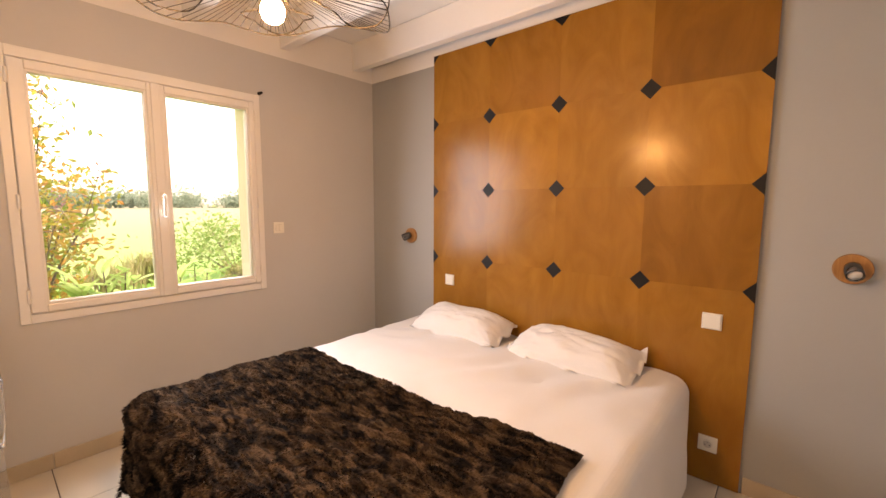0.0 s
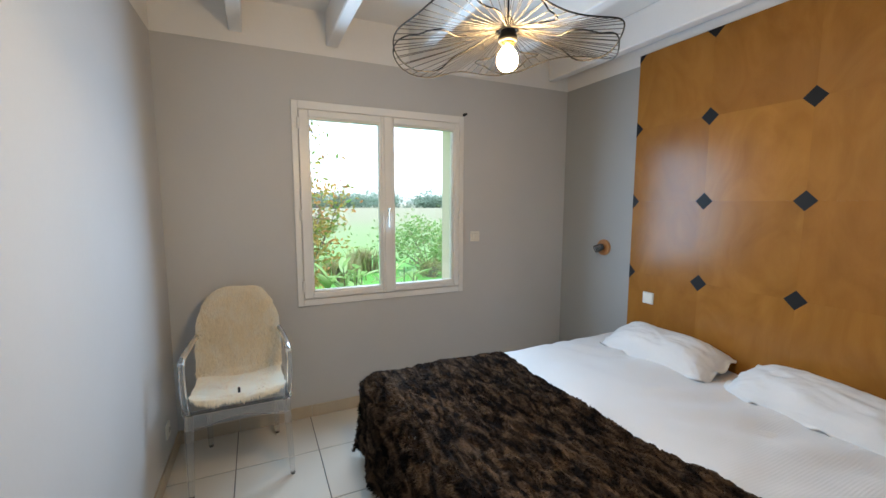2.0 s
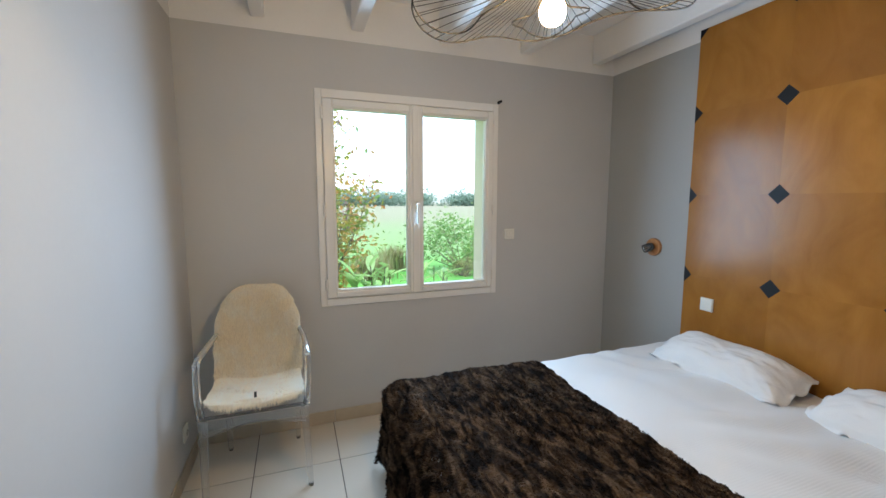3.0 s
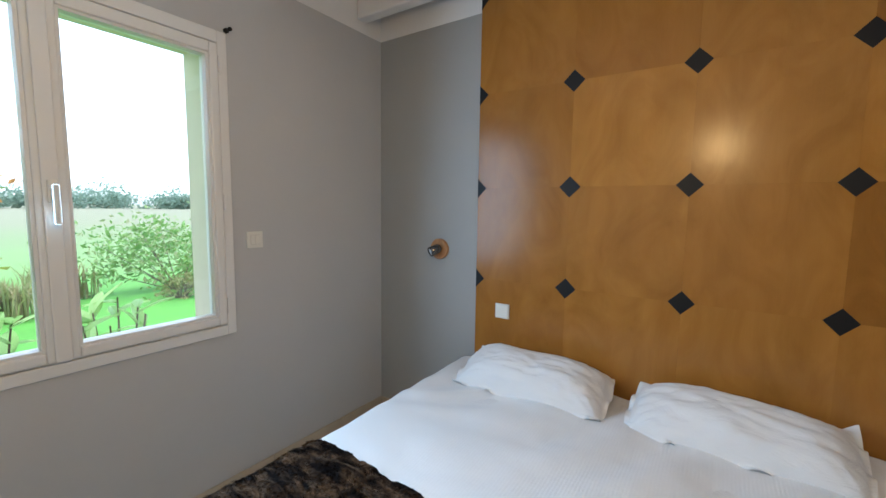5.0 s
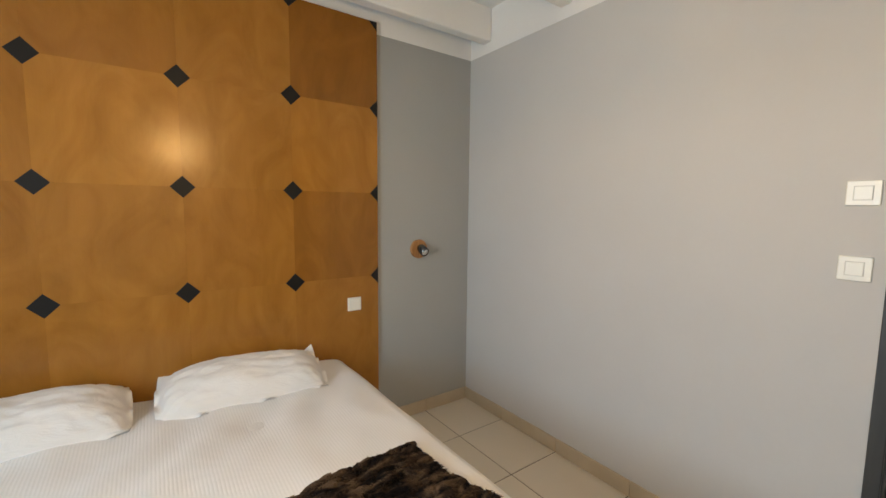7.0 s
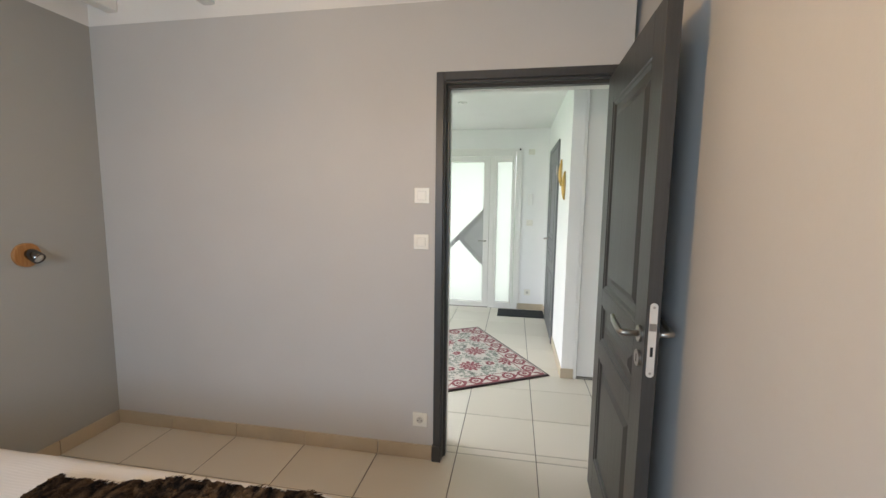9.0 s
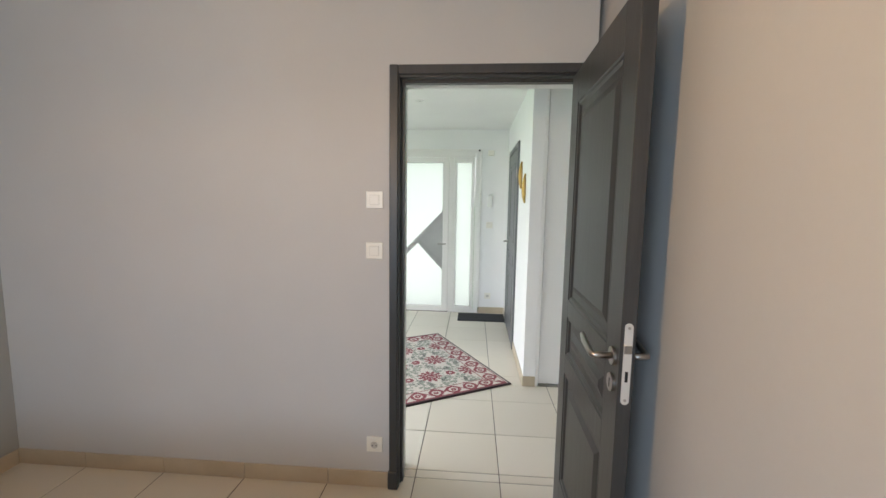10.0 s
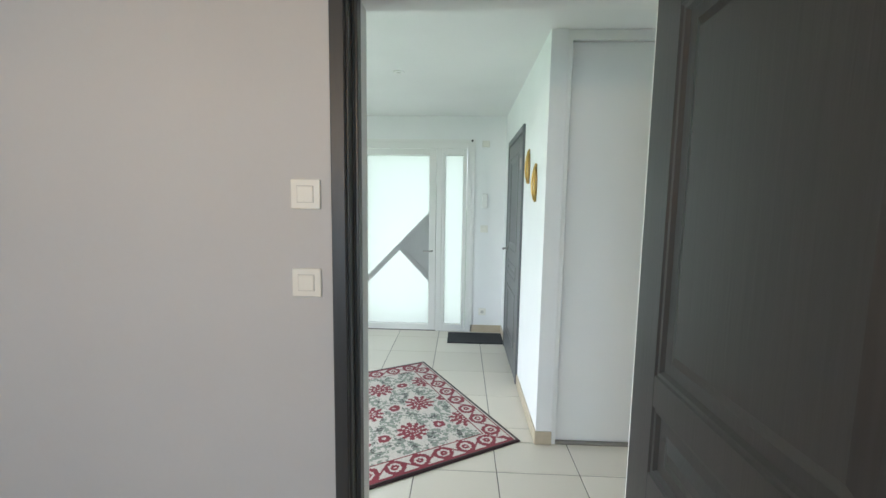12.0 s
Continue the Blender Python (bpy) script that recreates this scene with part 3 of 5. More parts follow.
# ---- switches and sockets ----
def wall_plate(name, kind, m, label, w=0.082, h=0.080, double=False, half=0.022):
    """Plate in its own frame: back on the plane y = 0, front towards -y."""
    t = thing(name, m, label, "socket" if kind == "socket" else "switch")
    part("plate", boxes((-w / 2, -0.009, -h / 2, w / 2, 0, h / 2), bevel=0.003, segments=2), WHITE_PLASTIC, t)
    if kind == "switch":
        for x0, x1 in (((-half, -0.0006), (0.0006, half)) if double else ((-half, half),)):
            bm = boxes((x0, -0.0125, -half, x1, -0.0085, half), bevel=0.0016)
            part("rocker", bm, WHITE_PLASTIC, t)
        # a thin raised sheet draws the shaded line round the rocker
        part("gap", boxes((-half - 0.0012, -0.0096, -half - 0.0012, half + 0.0012, -0.0088, half + 0.0012)), SHADOW_GAP, t)
    else:
        bm = bmesh.new()
        cylinder(bm, (0, -0.0086, 0), (0, -0.0125, 0), 0.0235, 0.0215, sides=28)
        part("socket_ring", bm, WHITE_PLASTIC, t)
        # no hollow here: a raised disc of darker plastic paints the well's shade
        bm = bmesh.new()
        cylinder(bm, (0, -0.0124, 0), (0, -0.0129, 0), 0.0185, sides=28)
        part("socket_well_shade", bm, material("socket well shade", (0.55, 0.53, 0.48), 0.5), t)
        # pin holes are raised black dots that paint the dark inside
        bm = bmesh.new()
        for x in (-0.0095, 0.0095):
            cylinder(bm, (x, -0.0128, -0.003), (x, -0.0133, -0.003), 0.003, sides=10)
        part("pin_hole", bm, HOLE_SHADE, t)
        bm = bmesh.new()
        cylinder(bm, (0, -0.0128, 0.010), (0, -0.020, 0.010), 0.0024, sides=10)
        part("earth_pin", bm, STEEL, t)
    return t


ON_N, ON_S, ON_E = 0, 180, -90
wall_plate("light_switch", "switch", pose(2.043, YN, 1.222, 0, 0, ON_N), "white roller shutter switch beside the window", double=True)
wall_plate("light_switch", "switch", pose(PX0, 2.567, 0.831, 0, 0, ON_E), "white light switch on the wooden panel", half=0.036)
wall_plate("light_switch", "switch", pose(PX0, 0.890, 0.834, 0, 0, ON_E), "white light switch on the wooden panel", 0.084, 0.080, half=0.036)
wall_plate("power_socket", "socket", pose(PX0, 0.868, 0.207, 0, 0, ON_E), "white power socket low on the wooden panel")
wall_plate("light_switch", "switch", pose(0.943, YS, 1.472, 0, 0, ON_S), "white upper light switch beside the door frame")
wall_plate("light_switch", "switch", pose(0.945, YS, 1.228, 0, 0, ON_S), "white lower light switch beside the door frame")
wall_plate("power_socket", "socket", pose(0.947, YS, 0.233, 0, 0, ON_S), "white power socket above the skirting tiles")
wall_plate("power_socket", "socket", pose(XWN - 0.004, 3.2, 0.24, 0, 0, 89), "white power socket low on the wall behind the chair")


# ---- wooden panel behind the bed ----
PX, PY0, PY1, PTOP = PX0, 0.73, 2.737, 2.487
panel = thing("wall_panel", pose(PX, 0, 0), "varnished plywood wall panel with black diamond inlays behind the bed", "wall panel")
ys = [PY0, 1.231, 1.731, 2.230, PY1]
zs = [0.004, 0.997, 1.497, 1.994, PTOP]
for j in range(4):
    for i in range(4):
        bm = bmesh.new()
        box(bm, 0, ys[i], zs[j], 0.0195, ys[i + 1] - 0.0002, zs[j + 1] - 0.0002)
        part("plywood_sheet", bm, {(2, 0): PLY_PALE, (2, 2): PLY_PALE, (1, 0): PLY_DEEP, (3, 0): PLY_DEEP}.get((j, i), PLY), panel)


def diamond(y, z, lo, hi, ztop):
    bm = bmesh.new()
    h = 0.051
    pts = [(y - h, z), (y, z - h), (y + h, z), (y, z + h)]

    def clip(poly, inside, cross):
        out = []
        for a, b in zip(poly, poly[1:] + poly[:1]):
            if inside(a):
                out.append(a)
            if inside(a) != inside(b):
                out.append(cross(a, b))
        return out
    for axis, lim, sign in ((0, lo, 1), (0, hi, -1), (1, ztop, -1)):
        pts = clip(pts, lambda p: sign * (p[axis] - lim) >= 0,
                   lambda a, b: tuple(a[k] + (b[k] - a[k]) * (lim - a[axis]) / (b[axis] - a[axis]) for k in (0, 1)))
    front = [bm.verts.new((-0.0016, p[0], p[1])) for p in pts]
    back = [bm.verts.new((0.001, p[0], p[1])) for p in pts]
    bm.faces.new(front)
    bm.faces.new(back[::-1])
    for k in range(len(pts)):
        m = (k + 1) % len(pts)
        bm.faces.new((front[m], front[k], back[k], back[m]))
    bmesh.ops.recalc_face_normals(bm, faces=bm.faces)
    part("diamond_inlay", bm, INLAY, panel, "black diamond inlay")


for z in zs[1:]:
    for y in ys:
        diamond(y, z, PY0, PY1, PTOP)


# ---- bed ----
def wob(x, y, z, s):
    return noise.noise(Vector((x, y, z)) * s)


def fold(s, length, r, lo=True, hi=True):
    """Unrolled distance across a top of that length, hanging over at its ends: place along the top, drop, share of side."""
    q = r * math.pi / 2
    for beyond, on, sign, edge in ((r - s, lo, -1, r), (s - (length - r), hi, 1, length - r)):
        if on and beyond > 0:
            if beyond < q:
                a = beyond / r
                return edge + sign * r * math.sin(a), r * (1 - math.cos(a)), a / (math.pi / 2)
            return edge + sign * r, r + beyond - q, 1.0
    return s, 0.0, 0.0


BX0, BX1, BY0, BY1, BZ = 0.985, 2.905, 0.960, 2.842, 0.524
LEN, WID = BX1 - BX0, BY1 - BY0


def cloth(s0, s1, t0, t1, ns, nt, lift, shape, wrinkle=1.0, r=0.07):
    """A cloth over the bed: s runs along x from the foot, t along y from the south side."""
    bm = bmesh.new()
    grid = []
    for i in range(ns + 1):
        row = []
        for j in range(nt + 1):
            s, t = shape(s0 + (s1 - s0) * i / ns, t0 + (t1 - t0) * j / nt, i / ns, j / nt)
            px, dx, kx = fold(s, LEN, r, True, False)
            py, dy, ky = fold(t, WID, r)
            x, y = BX0 + px, BY0 + py
            drop = max(dx, dy) + 0.25 * min(dx, dy)
            z = BZ - drop
            z += (0.010 * wob(x, y, 0, 3.0) + 0.006 * wob(x, y, 3, 8.0) + 0.007 * math.sin(18 * y + 11 * x + 8 * wob(x, y, 8, 1.8)) * max(0.0, min(1.0, (x - 2.0) / 0.4)) + 0.006 * abs(wob(x, y * 0.6, 5, 6.0))) * wrinkle * (1 - max(kx, ky)) + lift * (1 - max(kx, ky))
            if kx:
                x -= kx * (lift + wrinkle * (0.012 * math.sin(y * 13 + 2 * wob(x, y, 1, 2)) + 0.02 * wob(x, y, z, 3)) * min(1, dx * 3)) + 0.05 * dx * kx
            if ky:
                sg = -1 if t < WID / 2 else 1
                y += sg * ky * (lift + wrinkle * (0.010 * math.sin(x * 15 + 3 * wob(x, y, 1, 2)) + 0.02 * wob(x, y, z, 3)) * min(1, dy * 3)) + sg * 0.08 * dy * ky
            row.append(bm.verts.new((x, y, max(z, 0.012))))
        grid.append(row)
    for i in range(ns):
        for j in range(nt):
            bm.faces.new((grid[i][j], grid[i + 1][j], grid[i + 1][j + 1], grid[i][j + 1]))
    bmesh.ops.recalc_face_normals(bm, faces=bm.faces)
    return bm


bed = thing("bed", Matrix(), "double bed made up with a white ribbed cotton bedspread", "bed")
part("mattress", boxes((BX0 + 0.02, BY0 + 0.02, 0.25, BX1, BY1 - 0.02, BZ - 0.012), bevel=0.05, segments=3), COTTON, bed, smooth=True)
part("bed_base", boxes((BX0 + 0.03, BY0 + 0.03, 0.06, BX1, BY1 - 0.03, 0.249), bevel=0.01), RUBBER, bed)
for x in (BX0 + 0.12, BX1 - 0.12):
    for y in (BY0 + 0.12, BY1 - 0.12):
        bm = bmesh.new()
        cylinder(bm, (x, y, 0.0), (x, y, 0.06), 0.025, sides=16)
        part("leg", bm, BLACK_METAL, bed)


def spread_shape(s, t, u, v):
    # the head end is tucked in a little at the corners
    if u > 0.9:
        s -= 0.10 * ((u - 0.9) / 0.1) * max(0.0, abs(v - 0.5) * 2 - 0.62) / 0.38
    return s, t


part("bedspread", cloth(-0.42, LEN, -0.43, WID + 0.43, 96, 130, 0.0, spread_shape), LINEN, bed, "white ribbed cotton bedspread", smooth=True)


def pillow(name, m, w, d, h, seed, label, flap=0.0):
    """w along y, d along x; a soft case with a loose flat border and drooping corners."""
    p = thing(name, m, label, "pillow", "bed pillows")
    bm = bmesh.new()
    n1, n2 = 72, 48
    for side in (1, -1):
        g = []
        for i in range(n1 + 1):
            row = []
            for j in range(n2 + 1):
                u, v = -1 + 2 * i / n1, -1 + 2 * j / n2
                body_u, body_v = min(1, abs(u) / 0.93), min(1, abs(v) / 0.88)
                full = (max(0, 1 - body_u ** 3.0) ** 0.62) * (max(0, 1 - body_v ** 2.4) ** 0.66)
                corner = (u * v) ** 2
                y = u * w / 2 * (1 - 0.035 * (1 - v * v) * abs(u) ** 3 - 0.075 * corner)
                x = v * d / 2 * (1 - 0.06 * (1 - abs(u)) * abs(v) ** 3 - 0.10 * corner)
                lump = 0.016 * wob(u * 1.5 + seed, v * 1.5, seed, 1.6)
                folds = 0.005 * abs(wob(u * 1.3 + seed, v * 4.5 + 0.8 * u, seed + 9, 1.3)) + 0.007 * wob(u * 5 + seed, v * 5, seed + 2, 1.5)
                pull = 0.010 * math.sin(20 * math.atan2(1 - abs(v), 1.02 - abs(u))) * max(0.0, 1 - 1.6 * math.hypot(1 - abs(u), 1 - abs(v)))
                wr = (lump - folds + pull) * min(1.0, full * 2.5)
                z = full * h * 0.80 + 0.0015 + wr if side > 0 else -full * h * 0.20 - 0.0015
                rim = max(0.0, max(abs(u) - 0.91, abs(v) - 0.86)) / 0.12
                z += rim * (0.020 * math.sin(9 * (u - v) + seed + 3 * wob(u + seed, v, seed, 2.0)) - 0.012)
                z += flap * max(0.0, -u - 0.72) / 0.28 * max(0.0, v - 0.45) / 0.55
                row.append(bm.verts.new((x, y, z)))
            g.append(row)
        for i in range(n1):
            for j in range(n2):
                q = (g[i][j], g[i + 1][j], g[i + 1][j + 1], g[i][j + 1])
                bm.faces.new(q if side < 0 else q[::-1])
    bmesh.ops.remove_doubles(bm, verts=bm.verts, dist=0.0005)
    bmesh.ops.recalc_face_normals(bm, faces=bm.faces)
    part("pillowcase", bm, COTTON, p, smooth=True)
    return p


pillow("pillow", pose(2.754, 2.325, 0.568, 0, -14, 1.5), 0.76, 0.37, 0.150, 2.0, "plump white cotton pillow with a loose border on the bed")
pillow("pillow", pose(2.752, 1.520, 0.566, 0, -14, -2.5), 0.76, 0.37, 0.142, 7.0, "white cotton pillow with a turned-up corner on the bed", 0.03)


def tufts(name, parent, mat, points, normals, lean, length, width, label="", stand=0.55):
    """Many short blades standing on a surface, one triangle pair each."""
    n = len(points)
    rnd = np.random.RandomState(4)
    p, nn = np.array(points), np.array(normals)
    ll = length * rnd.uniform(0.6, 1.2, size=(n, 1))
    tip = p + nn * ll * stand + np.array(lean) * ll * 1.0 + rnd.normal(scale=0.13, size=(n, 3)) * ll
    side = np.cross(nn, rnd.normal(size=(n, 3)))
    side /= np.linalg.norm(side, axis=1)[:, None] + 1e-9
    mid = (p + tip) / 2 + nn * ll * 0.12
    ww = width * rnd.uniform(0.6, 1.3, size=(n, 1)) / 2
    verts = np.concatenate([p - side * ww, p + side * ww, mid - side * ww * 0.8, mid + side * ww * 0.8, tip])
    k = np.arange(n)
    faces = [tuple(f) for f in np.stack([k, k + n, k + 3 * n, k + 2 * n], 1).tolist()] + [tuple(f) for f in np.stack([k + 2 * n, k + 3 * n, k + 4 * n], 1).tolist()]
    me = bpy.data.meshes.new(name)
    me.from_pydata(verts.tolist(), [], faces)
    me.polygons.foreach_set("use_smooth", [True] * len(me.polygons))
    me.materials.append(mat)
    ob = new(name, me)
    ob.parent = parent
    return tagged(ob, label, kind="stuff")


def scatter(ob, count, seed):
    """Random places on a mesh with their normals."""
    me = ob.data
    rnd = random.Random(seed)
    me.calc_loop_triangles()
    tris = [(t.area, [me.vertices[i] for i in t.vertices]) for t in me.loop_triangles]
    picks = rnd.choices(tris, [a for a, _ in tris], k=count)
    pts, nms = [], []
    for _, (a, b, c) in picks:
        u, v = rnd.random(), rnd.random()
        if u + v > 1:
            u, v = 1 - u, 1 - v
        pts.append(tuple(a.co + (b.co - a.co) * u + (c.co - a.co) * v))
        nms.append(tuple((a.normal + b.normal + c.normal).normalized()))
    return pts, nms


throw = thing("fur_throw", Matrix(), "dark brown mottled faux fur throw over the foot of the bed", "throw")


def furrow(x, y, z):
    """Depth of the partings that break the pile up into locks running across the bed."""
    bend = 0.25 * wob(x, y, z, 2.5)
    a = abs(wob(x * 2.2 + bend, y * 0.9, z * 1.6, 9.0))
    b = abs(wob(x * 1.5, y * 1.1 + bend, z + 4, 19.0))
    return max(0.0, 1 - 5.0 * a) + 0.5 * max(0.0, 1 - 5.0 * b)


def throw_shape(s, t, u, v):
    # u along the bed from the hanging foot edge, v across it
    t += (1 - v) * (0.05 + 0.095 * max(0.0, min(1.0, s / 0.86)) + 0.012 * math.sin(s * 11))
    s += 0.015 * math.sin(t * 5.0) * u - 0.045 * u * math.sin(math.pi * min(1, max(0, v))) + 0.02 * u - 0.018 * u * v
    return s, t


bm = cloth(-0.40, 0.875, 0.0, WID + 0.24, 150, 230, 0.024, throw_shape, 1.5, 0.085)
bm.normal_update()
for v, n in [(v, v.normal.copy()) for v in bm.verts]:
    v.co -= n * 0.011 * furrow(*v.co)
base = part("throw_cloth", bm, FUR, throw, smooth=True)
_p, _m = scatter(base, 170000, 3)
_flow = [(-0.6 + 0.5 * wob(a[0], a[1], a[2], 2.0) + 0.9 * wob(a[0] * 1.6, a[1] * 0.6, a[2], 14.0), 0.5 * wob(a[1], a[0], a[2], 2.5) + 0.7 * wob(a[1], a[0] * 1.6, a[2], 15.0), -0.1) for a in _p]
tufts("fur", throw, FUR, _p, _m, _flow, 0.017, 0.0042, "short dark brown fur pile", 0.40)


# ---- pendant lamp ----
def pendant():
    cx, cy = 1.115, 1.645
    lamp = thing("pendant_lamp", pose(cx, cy, 0), "black wire pendant lamp with a lit bulb hanging from the ceiling", "lamp")
    bm = bmesh.new()
    lathe(bm, [(0.0, CEIL - 0.035), (0.045, CEIL - 0.030), (0.05, CEIL - 0.0005)], 24)
    part("ceiling_rose", bm, BLACK_METAL, lamp, smooth=True)
    bm = bmesh.new()
    tube(bm, [(0, 0, CEIL - 0.03), (0.001, 0.001, 2.35), (0, 0, 1.99)], 0.003, 8)
    part("cord", bm, BLACK_METAL, lamp)
    bm = bmesh.new()
    lathe(bm, [(0.004, 1.995), (0.012, 1.985), (0.020, 1.965), (0.022, 1.938), (0.026, 1.936), (0.026, 1.924), (0.019, 1.922)], 24)
    part("socket", bm, BLACK_METAL, lamp, smooth=True)
    bm = bmesh.new()
    lathe(bm, [(0.0130, 1.9085), (0.0165, 1.903), (0.0240, 1.893), (0.0285, 1.881), (0.0285, 1.870), (0.0245, 1.857), (0.0140, 1.848), (0.0001, 1.845)], 28)
    part("bulb", bm, BULB, lamp, "glowing warm light bulb", smooth=True)
    bm = bmesh.new()
    lathe(bm, [(0.019, 1.9225), (0.0185, 1.917), (0.0135, 1.914), (0.0135, 1.909)], 24)
    part("bulb_cap", bm, GOLD, lamp, "brass bulb cap", smooth=True)
    shade = part("shade", bmesh.new(), BLACK_METAL, lamp, "wavy black wire shade")
    # four overlapping wire fans, each with its own wavy rim

    def rim(th, f, lift):
        # each fan climbs from one end to the other, so that neighbours overlap in two layers
        r = 0.292 + 0.022 * math.cos(2 * th + 0.5) + 0.016 * math.cos(5 * th) - 0.05 * abs(2 * f - 1) ** 6
        z = 1.915 + 0.020 * math.sin(2 * th + 0.9) + 0.016 * math.sin(5 * th) + lift * (f - 0.5)
        return Vector((r * math.cos(th), r * math.sin(th), z))
    for start, end, lift in ((-62, 75, 0.045), (40, 172, -0.045), (138, 262, 0.050), (228, 335, -0.040)):
        bm = bmesh.new()
        a0, a1 = radians(start), radians(end)
        pts = [rim(a0 + (a1 - a0) * k / 60, k / 60, lift) for k in range(61)]
        # rounded returns at both ends, running back towards the hub
        hub0, hub1 = Vector((0.03 * math.cos(a0), 0.03 * math.sin(a0), 1.953)), Vector((0.03 * math.cos(a1), 0.03 * math.sin(a1), 1.953))

        def back(p, q, d):
            out = []
            side = Vector((-p.y, p.x, 0)).normalized() * d
            for k in range(1, 15):
                f = k / 14
                bow = math.sin(math.pi * min(1, f * 2.2)) if f < 0.4545 else 0
                out.append(p.lerp(q, f) + side * 0.055 * bow * (1 - f) + Vector((0, 0, -0.012 * math.sin(math.pi * f))))
            return out
        line = back(pts[0], hub0, -1)[::-1] + pts + back(pts[-1], hub1, 1)
        tube(bm, line, 0.0020, 6)
        part("rim_wire", bm, BLACK_METAL, shade)
        count = int((end - start) / 5.2)
        for k in range(1, count):
            th = a0 + (a1 - a0) * k / count
            h = Vector((0.024 * math.cos(th), 0.024 * math.sin(th), 1.953))
            p = rim(th, k / count, lift)
            bm = bmesh.new()
            tube(bm, [h, h.lerp(p, 0.5) + Vector((0, 0, -0.006)), p], 0.0009, 4)
            part("spoke_wire", bm, BLACK_METAL, shade)
    bm = bmesh.new()
    tube(bm, [(0.026 * math.cos(k * math.tau / 24), 0.026 * math.sin(k * math.tau / 24), 1.953) for k in range(24)], 0.003, 6, True)
    part("hub_ring", bm, BLACK_METAL, shade)


pendant()


# ---- wall spots ----
def wall_spot(y, z, aim):
    s = thing("wall_spot", pose(XE, y, z), "small chrome spot lamp on a round wooden wall base", "lamp", "bedside wall spots")
    bm = bmesh.new()
    lathe(bm, [(0.062, 0.0), (0.062, 0.014), (0.059, 0.018), (0.0, 0.018)], 36, Matrix.Rotation(radians(-90), 4, "Y"))
    part("base", bm, SCONCE_WOOD, s, "round wooden base")
    bm = bmesh.new()
    cylinder(bm, (-0.018, 0, 0), (-0.040, 0, 0.0), 0.008, sides=14)
    part("arm", bm, CHROME, s)
    d = Vector(aim).normalized()
    turn = Matrix.Translation((-0.055, 0, -0.002)) @ d.to_track_quat("Z", "Y").to_matrix().to_4x4()
    bm = bmesh.new()
    lathe(bm, [(0.0, -0.040), (0.018, -0.037), (0.026, -0.026), (0.029, -0.010), (0.029, 0.034), (0.026, 0.036), (0.024, 0.028)], 28, turn)
    head = part("head", bm, SMOKED, s, "chrome spot head", smooth=True)
    bm = bmesh.new()
    lathe(bm, [(0.0235, 0.027), (0.021, 0.031), (0.0, 0.033)], 24, turn)
    part("lens", bm, LENS, head, smooth=True)


wall_spot(3.000, 1.142, (-0.75, 0.45, -0.35))
wall_spot(0.425, 1.142, (-0.85, -0.10, -0.50))


